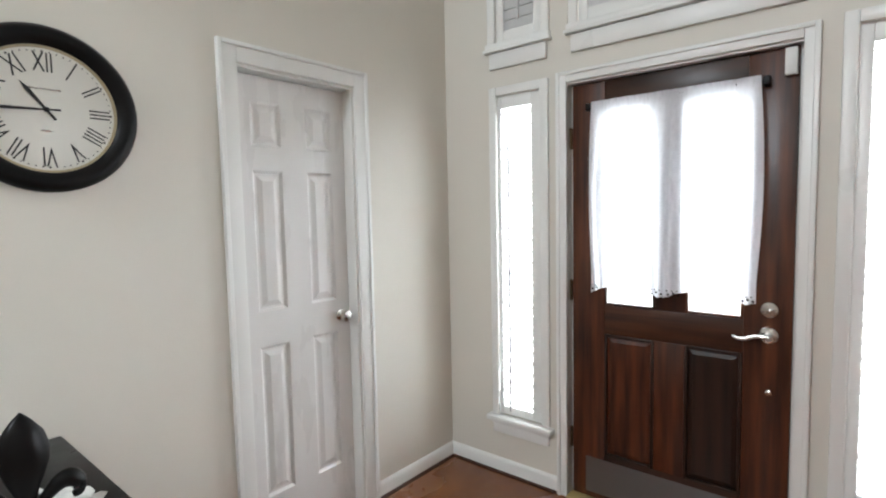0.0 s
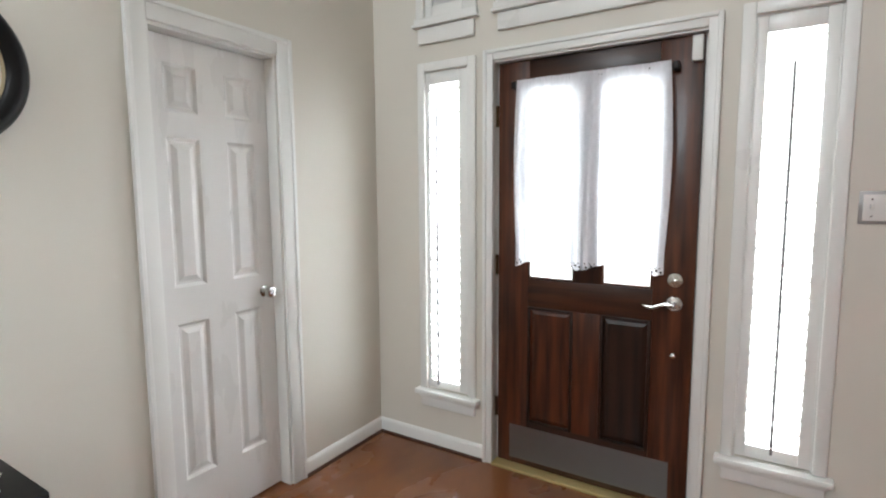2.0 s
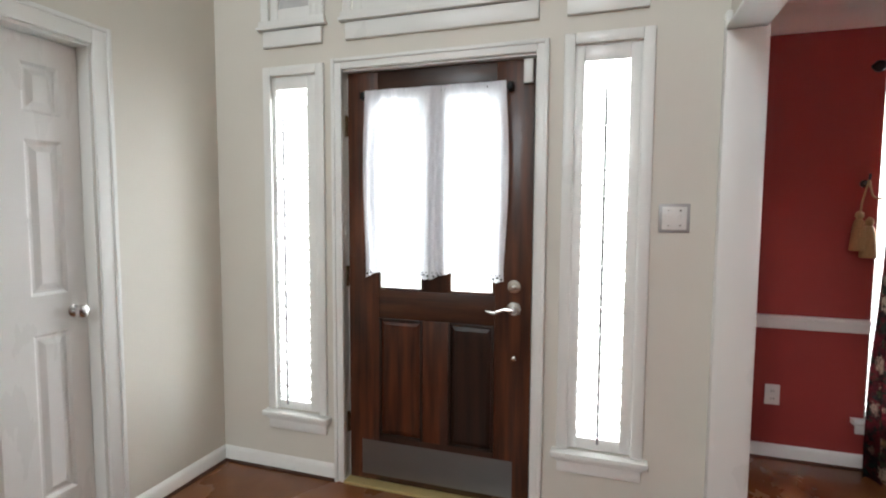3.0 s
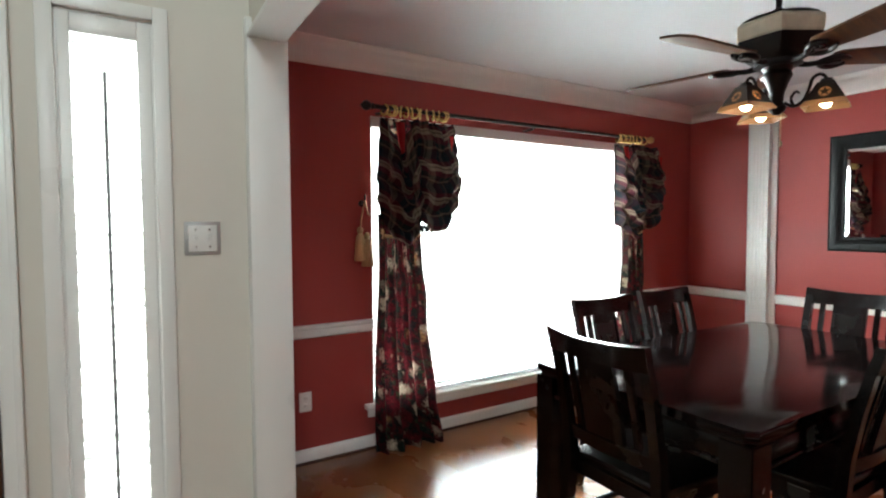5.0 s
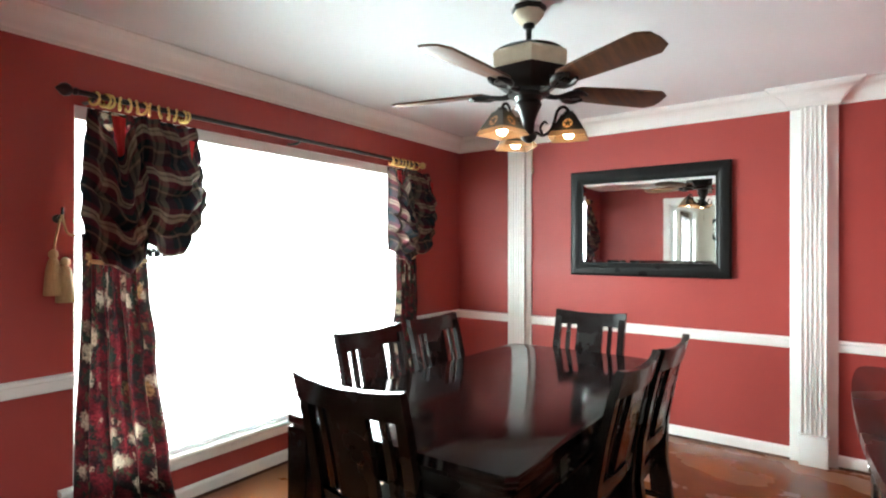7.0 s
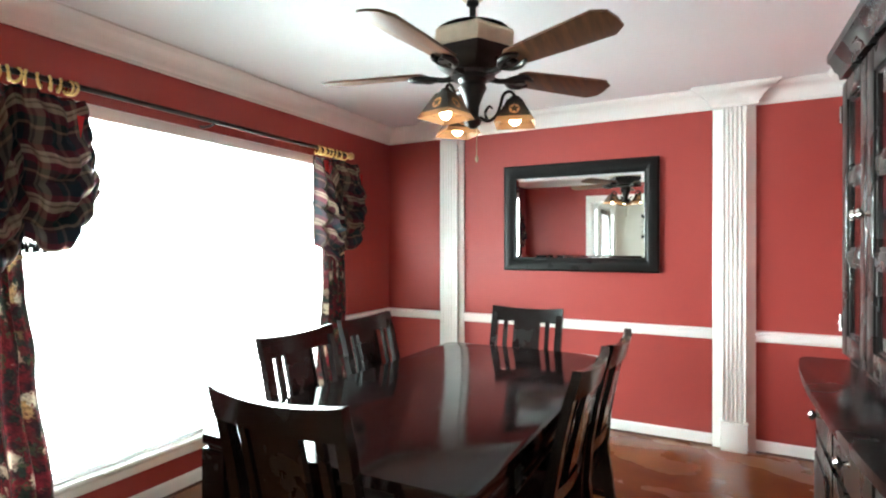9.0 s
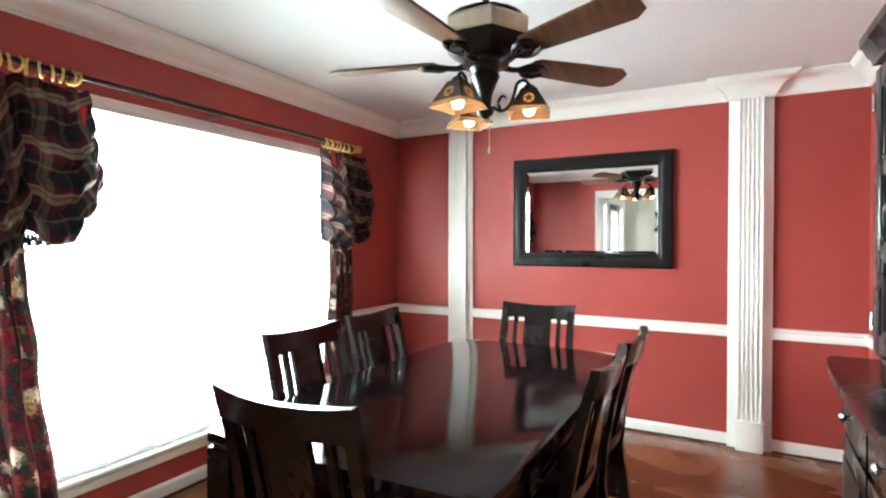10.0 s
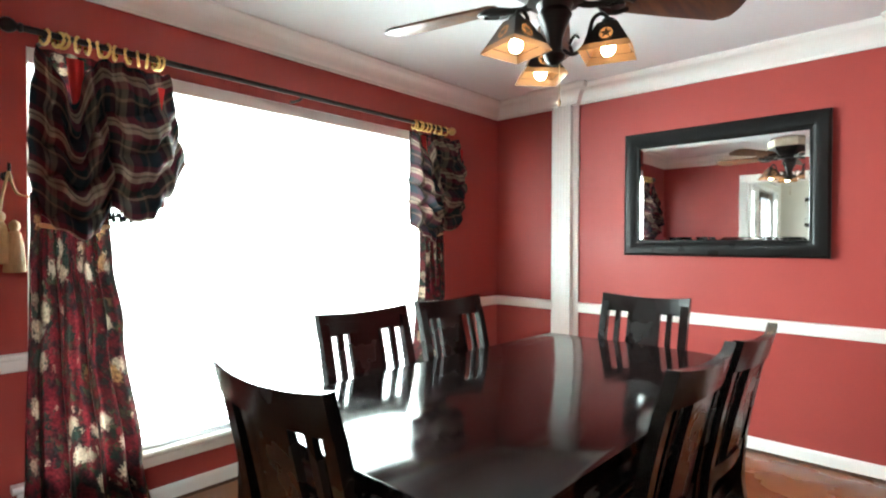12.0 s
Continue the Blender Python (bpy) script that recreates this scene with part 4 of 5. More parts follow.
bm.faces.new(e0), bm.faces.new(list(reversed(e1)))
me = finish(bm, "slat", SLAT, 40)
NS = 38
for i in range(NS):
    s = new("slat", me)
    s.parent = wb
    s.matrix_basis = pose(0, 0, WZ0 + 0.055 + i * (WZ1 - WZ0 - 0.14) / (NS - 1), 4)
part("bottom_rail", boxes((BX0, -0.024, WZ0 + 0.001, BX1, 0.024, WZ0 + 0.024), bevel=0.004), SLAT, wb)
for x in (WX0 + 0.35, 3.02, 3.78, 4.52):
    for y in (-0.027, 0.027):
        part("cord", boxes((x - 0.0015, y - 0.001, WZ0 + 0.02, x + 0.0015, y + 0.001, WZ1 - 0.07)), SLAT, wb)

RY, RZZ = YW - 0.12, 2.114
rod = thing("curtain_rod", "dark curtain rod with turned finials above the window", "curtain rod", pose(0, RY, RZZ))
part("pole", cyl(bmesh.new(), (2.53, 0, 0), (5.02, 0, 0), 0.013), IRON, rod)
fin = [(0.010, 0), (0.018, 0.006), (0.018, 0.014), (0.011, 0.020), (0.024, 0.032), (0.030, 0.048), (0.026, 0.064), (0.012, 0.078), (0.004, 0.086)]
part("finial", lathe(bmesh.new(), fin, 20, pose(2.535, 0, 0, 0, -90, 0)), IRON, rod)
part("finial", lathe(bmesh.new(), fin, 20, pose(5.015, 0, 0, 0, 90, 0)), GOLD, rod)
for x in (2.60, 3.78, 4.97):
    part("bracket", tube(bmesh.new(), [(x, 0, -0.014), (x, 0.03, -0.022), (x, 0.10, -0.022), (x, 0.119, -0.015)], 0.008), IRON, rod)

ring_bm = bmesh.new()
tube(ring_bm, [(0, 0.030 * math.cos(a), 0.030 * math.sin(a) - 0.014) for a in [2 * math.pi * k / 18 for k in range(19)]], 0.0062, 8, 0)
ring_me = finish(ring_bm, "ring", BRASS, 60)
rnd = random.Random(5)


def rings(x0, x1, n):
    for k in range(n):
        ob = tagged(new("curtain_ring", ring_me), "brass curtain ring hanging on the rod", "curtain ring", "brass curtain rings")
        ob.matrix_basis = pose(x0 + (x1 - x0) * (k + rnd.uniform(-0.3, 0.3)) / (n - 1), RY, RZZ, 0, rnd.uniform(-8, 8), rnd.uniform(-35, 35))


rings(2.60, 3.04, 13)
rings(4.66, 4.97, 11)


def lerp(t, stops):
    for (a, va), (b, vb) in zip(stops, stops[1:]):
        if t <= b:
            k = (t - a) / (b - a)
            k = k * k * (3 - 2 * k)
            return va + (vb - va) * k
    return stops[-1][1]


def drape(name, x0, s, label, dx=0.0, slim=1.0):
    """A floral floor-length panel, tied at mid height under a puffed plaid swag. s scales its width."""
    t = thing(name, label, "curtain", pose(x0, RY, 0), "curtains at the dining window")
    L = [(0.0, -0.045), (0.45, -0.035), (0.9, -0.028), (1.2, -0.026), (1.36, -0.022)]
    R = [(0.0, 0.425), (0.3, 0.385), (0.9, 0.30), (1.2, 0.255), (1.36, 0.245)]

    def low(u, v):
        z = 1.47 * v + 0.004
        a, b = lerp(z, L), lerp(z, R)
        folds = 0.042 * math.sin(u * 30 + 0.9 * math.sin(2.2 * z) + 1.3 * math.sin(u * 7)) * (0.45 + 0.55 * (1 - v))
        folds += 0.008 * math.sin(u * 71 + 3 * z)
        x = a + (b - a) * (u + 0.018 * math.sin(u * 25 + 2 * z))
        y = folds - 0.015 + 0.02 * math.sin(4 * z)
        if v < 0.03:
            x += 0.010 * math.sin(u * 19)
        return Vector((dx + x * s * slim, y, z))
    part("panel", sheet(150, 60, low), FLORAL, t, "floral print in dark red, green and cream", 80)

    # two cowls: each hangs between gathered sides from an upper lip to a drooping hem, in rounded folds
    def cowl(left, right, lip, hem, bulge, folds, ph, mid):
        def f(u, v):
            k = (u - mid) / (mid if u < mid else 1 - mid)
            side = abs(k) ** 2.2
            za, zb = lerp(u, lip), lerp(u, hem)
            z = za + (zb - za) * v
            a, b = lerp(v, left), lerp(v, right)
            x = a + (b - a) * u
            full = math.sin(math.pi * min(1.0, 0.12 + 0.84 * v)) ** 0.8
            y = -0.014 - bulge * full * (1 - 0.95 * side)
            w = folds * (v + 0.10 * noise.noise(Vector((u * 2.4, ph, v * 2.0)))) + 0.45 * k
            ridge = abs(math.sin(math.pi * w)) ** 0.8
            y -= 0.085 * ridge * min(1.0, 0.25 + v * 1.3) * (1 - 0.75 * side)
            z -= 0.034 * ridge * (1 - side) * min(1.0, v * 3) * (1 - v)
            pleat = math.sin(u * 30 + ph + 1.1 * math.sin(2.6 * v + ph))
            y += 0.030 * pleat * (0.50 + 0.50 * side) * (1 - 0.5 * v)
            y += 0.026 * noise.noise(Vector((x * 11 + ph, z * 8, ph))) + 0.010 * noise.noise(Vector((x * 30, z * 26, ph)))
            x += 0.010 * noise.noise(Vector((z * 11, ph * 3, u * 4)))
            return Vector((x * s, y, z))
        return sheet(90, 110, f)
    one = cowl([(0, 0.0), (0.4, -0.020), (0.8, -0.024), (1, 0.0)], [(0, 0.225), (0.5, 0.245), (0.85, 0.268), (1, 0.255)], [(0, 2.055), (0.22, 1.99), (0.52, 1.835), (0.80, 1.99), (1, 2.050)], [(0, 1.40), (0.25, 1.325), (0.55, 1.285), (0.8, 1.315), (1.0, 1.40)], 0.105, 4.6, 0.0, 0.52)
    two = cowl([(0, 0.215), (0.5, 0.235), (1, 0.235)], [(0, 0.505), (0.2, 0.515), (0.75, 0.540), (1, 0.566)], [(0, 2.050), (0.35, 2.042), (0.62, 2.020), (1, 2.046)], [(0, 1.43), (0.3, 1.365), (0.5, 1.375), (0.75, 1.48), (1.0, 1.640)], 0.110, 3.8, 2.1, 0.55)
    part("swag", one, PLAID, t, "draped plaid swag in navy, wine and tan", 80)
    part("swag", two, PLAID, t, "draped plaid swag in navy, wine and tan", 80)
    part("backing", sheet(40, 30, lambda u, v: Vector(((0.010 + 0.480 * u) * s, 0.012 + 0.012 * math.sin(u * 46) * (1 - 0.6 * v), 2.055 - 0.62 * v))), FLORAL, t, "upper part of the floral panel behind the swag", 80)
    part("lining", sheet(12, 24, lambda u, v: Vector(((0.135 + (u - 0.5) * 0.062 * (1 - 0.5 * v)) * s, -0.012 - 0.050 * v + 0.006 * math.sin(9 * u), 2.035 - 0.25 * v))), REDLINING, t, "bright red lining showing between the folds", 80)
    part("lining", sheet(8, 12, lambda u, v: Vector(((0.420 + (u - 0.5) * 0.030 * (1 - v)) * s, -0.150, 1.95 - 0.10 * v))), REDLINING, t, "bright red lining showing between the folds", 80)
    bm = bmesh.new()
    tube(bm, [(dx + (0.0 + 0.25 * k / 12) * s * slim, -0.045 - 0.030 * math.sin(math.pi * k / 12), 1.345 - 0.012 * math.sin(math.pi * k / 12)) for k in range(13)], 0.010, 8)
    part("tieback", bm, TASSEL, t, "tan cord tieback")
    bm = bmesh.new()
    for k in range(14):
        x, z = 0.245 + 0.013 * k, 1.412 - 0.018 * math.sin(math.pi * k / 13) + 0.003 * k
        cyl(bm, (x * s, -0.055, z), ((x + 0.004) * s, -0.058, z - 0.040 - 0.012 * math.sin(k * 2.3)), 0.004, 0.010, 6)
    part("bead_fringe", bm, BLACK, t, "dark bead fringe under the swag")


drape("curtain", 2.565, 1.0, "floor-length floral curtain with a plaid swag, tied back")
drape("curtain", 4.625, 0.90, "floor-length floral curtain with a plaid swag, beside the corner", 0.095, 0.85)

tb = thing("tieback_tassel", "tan tassel hanging from a wall hook beside the window", "tassel", pose(2.495, YW, 1.50))
bm = bmesh.new()
tube(bm, [(0, 0, 0.04), (0, -0.03, 0.045), (0, -0.06, 0.06), (0, -0.065, 0.09)], 0.006)
lathe(bm, [(0.020, 0), (0.020, 0.006), (0.010, 0.012)], 18, pose(0, 0, 0.04, 90))
part("hook", bm, IRON, tb, "dark metal hook")
bm = bmesh.new()
tube(bm, [(0, -0.06, 0.06), (-0.012, -0.055, 0.0), (-0.022, -0.05, -0.06), (-0.025, -0.05, -0.10)], 0.005)
tube(bm, [(0, -0.06, 0.06), (0.012, -0.06, 0.0), (0.03, -0.05, -0.03), (0.07, -0.05, -0.04)], 0.005)
part("cord", bm, TASSEL, tb)
for dx, dz in ((-0.028, -0.10), (0.018, -0.135)):
    bm = bmesh.new()
    lathe(bm, [(0.006, 0.0), (0.018, -0.012), (0.020, -0.030), (0.013, -0.042), (0.022, -0.055), (0.030, -0.10), (0.038, -0.205), (0.034, -0.21)], 18, Matrix.Translation((dx, -0.045, dz)))
    part("fringe", bm, TASSEL, tb, smooth=60)
bmh = bmesh.new()
tube(bmh, [(0, 0, 0), (0, -0.03, 0.0), (0, -0.045, 0.012)], 0.006)
hk = thing("window_cord_cleat", "small dark cleat low beside the window", "cleat", pose(2.515, YW, 0.265))
part("peg", bmh, IRON, hk)

# ---------------- mirror ----------------
mr = thing("wall_mirror", "large mirror in a broad black frame on the red wall", "mirror", Matrix.Translation((XF - 0.004, -0.770, 1.622)) @ Matrix.Rotation(radians(-90), 4, "Z"))
# local x runs to the room's -y, local -y faces the table
MW, MH, F = 0.597, 0.425, 0.105
bm = bmesh.new()
prof = [(0.0, 0.0), (0.0, -0.026), (0.014, -0.036), (0.040, -0.038), (0.070, -0.030), (0.088, -0.020), (0.100, -0.020), (F, -0.012), (F, 0.0)]
rings_ = []
for sx, sz in ((-1, -1), (1, -1), (1, 1), (-1, 1)):
    rings_.append([bm.verts.new((sx * (MW - e), d, sz * (MH - e))) for e, d in prof])
for a, b in zip(rings_, rings_[1:] + rings_[:1]):
    for j in range(len(prof)):
        k = (j + 1) % len(prof)
        bm.faces.new((a[j], a[k], b[k], b[j]))
part("frame", bm, BLACK, mr, "broad black bevelled frame", 25)
bm = bmesh.new()
iw, ih, bv = MW - F + 0.002, MH - F + 0.002, 0.022
o = [bm.verts.new((sx * iw, -0.008, sz * ih)) for sx, sz in ((-1, -1), (1, -1), (1, 1), (-1, 1))]
q = [bm.verts.new((sx * (iw - bv), -0.0105, sz * (ih - bv))) for sx, sz in ((-1, -1), (1, -1), (1, 1), (-1, 1))]
bm.faces.new(q)
for k in range(4):
    bm.faces.new((o[k], o[(k + 1) % 4], q[(k + 1) % 4], q[k]))
part("glass", bm, MIRROR, mr, "bevelled mirror glass", 0)

# ---------------- dining table ----------------
tx0, tx1, ty0, ty1 = 2.885, 4.775, -1.182, -0.165
tb_ = thing("dining_table", "large espresso-dark polished dining table", "table", pose((tx0 + tx1) / 2, (ty0 + ty1) / 2, 0))
hx, hy = (tx1 - tx0) / 2, (ty1 - ty0) / 2


def outline(hx, hy, c, bow):
    """Rectangle with small cut corners and gently bowed sides."""
    out = []
    for k in range(13):
        u = -1 + 2 * k / 12
        out.append(((hx - c) * u, -hy - bow * (1 - u * u)))
    for k in range(9):
        u = -1 + 2 * k / 8
        out.append((hx + bow * (1 - u * u), (hy - c) * u))
    for k in range(13):
        u = 1 - 2 * k / 12
        out.append(((hx - c) * u, hy + bow * (1 - u * u)))
    for k in range(9):
        u = 1 - 2 * k / 8
        out.append((-hx - bow * (1 - u * u), (hy - c) * u))
    return out


part("tabletop", prism(bmesh.new(), outline(hx, hy, 0.030, 0.012), 0.728, 0.762, 0.006), TABLETOP, tb_, "glossy espresso tabletop", 25)
part("edge_moulding", prism(bmesh.new(), outline(hx - 0.012, hy - 0.012, 0.030, 0.010), 0.708, 0.7275, 0.004), ESPRESSO, tb_)
part("apron", boxes((-hx + 0.10, -hy + 0.022, 0.615, hx - 0.10, -hy + 0.045, 0.708), (-hx + 0.10, hy - 0.045, 0.615, hx - 0.10, hy - 0.022, 0.708), (-hx + 0.022, -hy + 0.10, 0.615, -hx + 0.045, hy - 0.10, 0.708), (hx - 0.045, -hy + 0.10, 0.615, hx - 0.022, hy - 0.10, 0.708), bevel=0.003), ESPRESSO, tb_)
part("apron_bead", boxes((-hx + 0.11, -hy + 0.014, 0.615, hx - 0.11, -hy + 0.024, 0.632), (-hx + 0.11, hy - 0.024, 0.615, hx - 0.11, hy - 0.014, 0.632), (-hx + 0.014, -hy + 0.11, 0.615, -hx + 0.024, hy - 0.11, 0.632), bevel=0.003), ESPRESSO, tb_)
for sx in (-1, 1):
    for sy in (-1, 1):
        bm = bmesh.new()
        a = 0.112
        lv = []
        for z, w in ((0.708, a), (0.56, a), (0.30, 0.100), (0.0, 0.078)):
            x0, y0 = sx * (hx - 0.010), sy * (hy - 0.010)
            lv.append([bm.verts.new(p) for p in ((x0, y0, z), (x0 - sx * w, y0, z), (x0 - sx * w, y0 - sy * w, z), (x0, y0 - sy * w, z))])
        for p, r in zip(lv, lv[1:]):
            for k in range(4):
                bm.faces.new((p[k], p[(k + 1) % 4], r[(k + 1) % 4], r[k]))
        bm.faces.new(lv[0]), bm.faces.new(lv[-1])
        bmesh.ops.bevel(bm, geom=list(bm.edges), offset=0.004, segments=2, affect="EDGES")
        part("leg", bm, ESPRESSO, tb_)

# ---------------- dining chair: origin under the seat's middle, faces +x ----------------
ch = thing("dining_chair", "espresso-dark wooden dining chair with a slatted back, at the table", "chair", pose(0, 0, 0), "chairs round the dining table")


def back_x(z):
    """How far back the chair's back stands at height z."""
    return -0.20 - 0.115 * max(0.0, (z - 0.45) / 0.55) ** 1.25


def bar(bm, y, w, d, z0, z1, n=8, curve=0.0):
    """An upright of the back, following its lean; w along y, d its thickness."""
    lv = []
    for k in range(n + 1):
        z = z0 + (z1 - z0) * k / n
        x = back_x(z) - curve * (1 - (y / 0.22) ** 2)
        lv.append([bm.verts.new(p) for p in ((x, y - w / 2, z), (x, y + w / 2, z), (x - d, y + w / 2, z), (x - d, y - w / 2, z))])
    for a, b in zip(lv, lv[1:]):
        for k in range(4):
            bm.faces.new((a[k], a[(k + 1) % 4], b[(k + 1) % 4], b[k]))
    bm.faces.new(lv[0]), bm.faces.new(lv[-1])
    return bm


def rail(bm, z0, z1, d, y0=-0.205, y1=0.205, n=14, curve=0.028, crest=0.0):
    """A curved cross rail of the back."""
    lv = []
    for k in range(n + 1):
        y = y0 + (y1 - y0) * k / n
        c = curve * (1 - (y / 0.235) ** 2)
        top = z1 - crest * (1 - (y / 0.235) ** 2)
        xa, xb = back_x(z0) - c, back_x(top) - c
        lv.append([bm.verts.new(p) for p in ((xa, y, z0), (xb, y, top), (xb - d, y, top), (xa - d, y, z0))])
    for a, b in zip(lv, lv[1:]):
        for k in range(4):
            bm.faces.new((a[k], a[(k + 1) % 4], b[(k + 1) % 4], b[k]))
    bm.faces.new(lv[0]), bm.faces.new(lv[-1])
    return bm


part("top_rail", rail(bmesh.new(), 0.908, 1.003, 0.030, -0.232, 0.232, crest=0.016), ESPRESSO, ch, smooth=30)
part("lower_rail", rail(bmesh.new(), 0.545, 0.600, 0.022), ESPRESSO, ch, smooth=30)
part("splat", bar(bmesh.new(), 0, 0.150, 0.014, 0.600, 0.915, curve=0.028), ESPRESSO, ch, "wide flat centre splat", 30)
for y in (-0.079, 0.079):
    part("splat_edge", bar(bmesh.new(), y, 0.012, 0.020, 0.600, 0.915, curve=0.026), ESPRESSO, ch, smooth=30)
for y in (-0.137, 0.137):
    part("slat", bar(bmesh.new(), y, 0.026, 0.016, 0.600, 0.915, curve=0.018), ESPRESSO, ch, smooth=30)
for y in (-0.211, 0.211):
    bm = bmesh.new()
    lv = []
    for z, x, w, d in ((0.0, -0.285, 0.034, 0.034), (0.22, -0.235, 0.040, 0.042), (0.45, -0.20, 0.042, 0.048), (0.60, back_x(0.6), 0.042, 0.036), (0.76, back_x(0.76), 0.040, 0.030), (0.90, back_x(0.90), 0.040, 0.028), (0.960, back_x(0.960) - 0.004, 0.036, 0.020)):
        lv.append([bm.verts.new(p) for p in ((x + 0.004, y - w / 2, z), (x + 0.004, y + w / 2, z), (x - d, y + w / 2, z), (x - d, y - w / 2, z))])
    for a, b in zip(lv, lv[1:]):
        for k in range(4):
            bm.faces.new((a[k], a[(k + 1) % 4], b[(k + 1) % 4], b[k]))
    bm.faces.new(lv[0]), bm.faces.new(lv[-1])
    part("rear_leg", bm, ESPRESSO, ch, smooth=30)
    bm = bmesh.new()
    lv = []
    for z, w in ((0.44, 0.044), (0.2, 0.040), (0.0, 0.030)):
        lv.append([bm.verts.new((0.175 + sx * w / 2, y + sy * w / 2, z)) for sx, sy in ((-1, -1), (1, -1), (1, 1), (-1, 1))])
    for a, b in zip(lv, lv[1:]):
        for k in range(4):
            bm.faces.new((a[k], a[(k + 1) % 4], b[(k + 1) % 4], b[k]))
    bm.faces.new(lv[0]), bm.faces.new(lv[-1])
    part("front_leg", bm, ESPRESSO, ch)
bm = bmesh.new()
prism(bm, [(-0.205, -0.215), (0.21, -0.238), (0.222, -0.22), (0.222, 0.22), (0.21, 0.238), (-0.205, 0.215)], 0.440, 0.478, 0.010)
part("seat", bm, ESPRESSO, ch, "flat dark wooden seat")
part("seat_rail", boxes((-0.19, -0.215, 0.385, 0.19, -0.195, 0.44), (-0.19, 0.195, 0.385, 0.19, 0.215, 0.44), (0.165, -0.195, 0.385, 0.185, 0.195, 0.44), (-0.215, -0.195, 0.385, -0.195, 0.195, 0.44)), ESPRESSO, ch)
for y in (-0.206, 0.206):
    part("stretcher", boxes((-0.235, y - 0.009, 0.205, 0.165, y + 0.009, 0.228), bevel=0.003), ESPRESSO, ch)

# the back's top stands 0.31 behind the chair's origin
ch.matrix_basis = pose(2.700 + 0.335, -0.700, 0, 0, 0, 0)
for x, y, a in ((4.905 - 0.315, -0.655, 180), (3.522, -0.030 - 0.315, -90), (4.098, 0.005 - 0.315, -90), (3.550, -1.334 + 0.325, 90), (4.040, -1.350 + 0.325, 90)):
    copy_thing(ch, pose(x, y, 0, 0, 0, a))

# ---------------- ceiling fan ----------------
FX, FY, FS = 3.669, -0.832, 1.025
FC = (CH + 0.035) / FS
cfan = thing("ceiling_fan", "five-blade ceiling fan with a three-light kit of star-cut shades, lit", "ceiling fan", pose(FX, FY, -0.035) @ Matrix.Scale(FS, 4))
bm = bmesh.new()
lathe(bm, [(0.074, FC), (0.076, FC - 0.014), (0.068, FC - 0.022)], 8, Matrix.Rotation(radians(22), 4, "Z"))
part("ceiling_plate", bm, IRON, cfan)
part("canopy", lathe(bmesh.new(), [(0.066, FC - 0.022), (0.062, FC - 0.042), (0.042, FC - 0.064), (0.022, CH - 0.098)], 8, Matrix.Rotation(radians(22), 4, "Z")), STONE, cfan, "cream carved stone-look canopy")
bm = bmesh.new()
lathe(bm, [(0.024, CH - 0.098), (0.026, CH - 0.110), (0.013, CH - 0.118), (0.012, CH - 0.165), (0.030, CH - 0.180), (0.045, CH - 0.196), (0.146, CH - 0.221)], 20)
part("downrod", bm, IRON, cfan)
bm = bmesh.new()
lathe(bm, [(0.140, CH - 0.222), (0.168, CH - 0.240), (0.174, CH - 0.250), (0.171, CH - 0.296), (0.166, CH - 0.306)], 6, Matrix.Rotation(radians(30), 4, "Z"))
part("motor_housing", bm, STONE, cfan, "cream carved stone-look hexagonal housing", 20)
bm = bmesh.new()
lathe(bm, [(0.170, CH - 0.307), (0.164, CH - 0.330), (0.142, CH - 0.352), (0.105, CH - 0.380), (0.085, CH - 0.388)], 6, Matrix.Rotation(radians(30), 4, "Z"))
lathe(bm, [(0.088, CH - 0.386), (0.090, CH - 0.404), (0.060, CH - 0.412), (0.050, CH - 0.430), (0.056, CH - 0.445), (0.040, CH - 0.480), (0.026, CH - 0.520), (0.024, CH - 0.555), (0.036, CH - 0.575), (0.030, CH - 0.590), (0.010, CH - 0.606)], 20)
part("motor_body", bm, IRON, cfan, "dark bronze motor body")
BZ = CH - 0.388
for k in range(5):
    a = radians(31.0 + 72 * k)
    m = Matrix.Rotation(a, 4, "Z")
    bm = bmesh.new()
    tube(bm, [(0.070, 0, BZ - 0.006), (0.11, 0, BZ - 0.014), (0.15, 0, BZ - 0.010), (0.19, 0, BZ - 0.004)], [0.015, 0.011, 0.011, 0.013], 10)
    for s in (-1, 1):
        tube(bm, [(0.150, 0, BZ - 0.010), (0.185, s * 0.030, BZ - 0.009 - s * 0.006), (0.225, s * 0.036, BZ - 0.006 - s * 0.008), (0.262, s * 0.020, BZ - 0.006 - s * 0.004)], [0.011, 0.014, 0.013, 0.007], 8)
    lathe(bm, [(0.022, -0.010), (0.024, 0.0), (0.014, 0.008)], 14, Matrix.Translation((0.215, 0, BZ - 0.006)))
    bm.transform(m)
    iron = part("blade_iron", bm, IRON, cfan, "dark scrolled blade iron")
    bm = bmesh.new()
    pts = [(0.195, -0.036), (0.220, -0.056), (0.42, -0.067), (0.600, -0.075), (0.642, -0.046), (0.648, 0.0), (0.642, 0.046), (0.600, 0.075), (0.42, 0.067), (0.220, 0.056), (0.195, 0.036)]
    prism(bm, pts, 0.0, 0.009, 0.002)
    bm.transform(Matrix.Rotation(a, 4, "Z") @ Matrix.Translation((0, 0, BZ + 0.004)) @ Matrix.Rotation(radians(-12), 4, "X"))
    part("blade", bm, BLADE, cfan, "dark walnut fan blade", 30)


def star_pts(r):
    return [(r * (1 if k % 2 == 0 else 0.40) * math.sin(math.pi * k / 5), r * (1 if k % 2 == 0 else 0.40) * math.cos(math.pi * k / 5)) for k in range(10)]


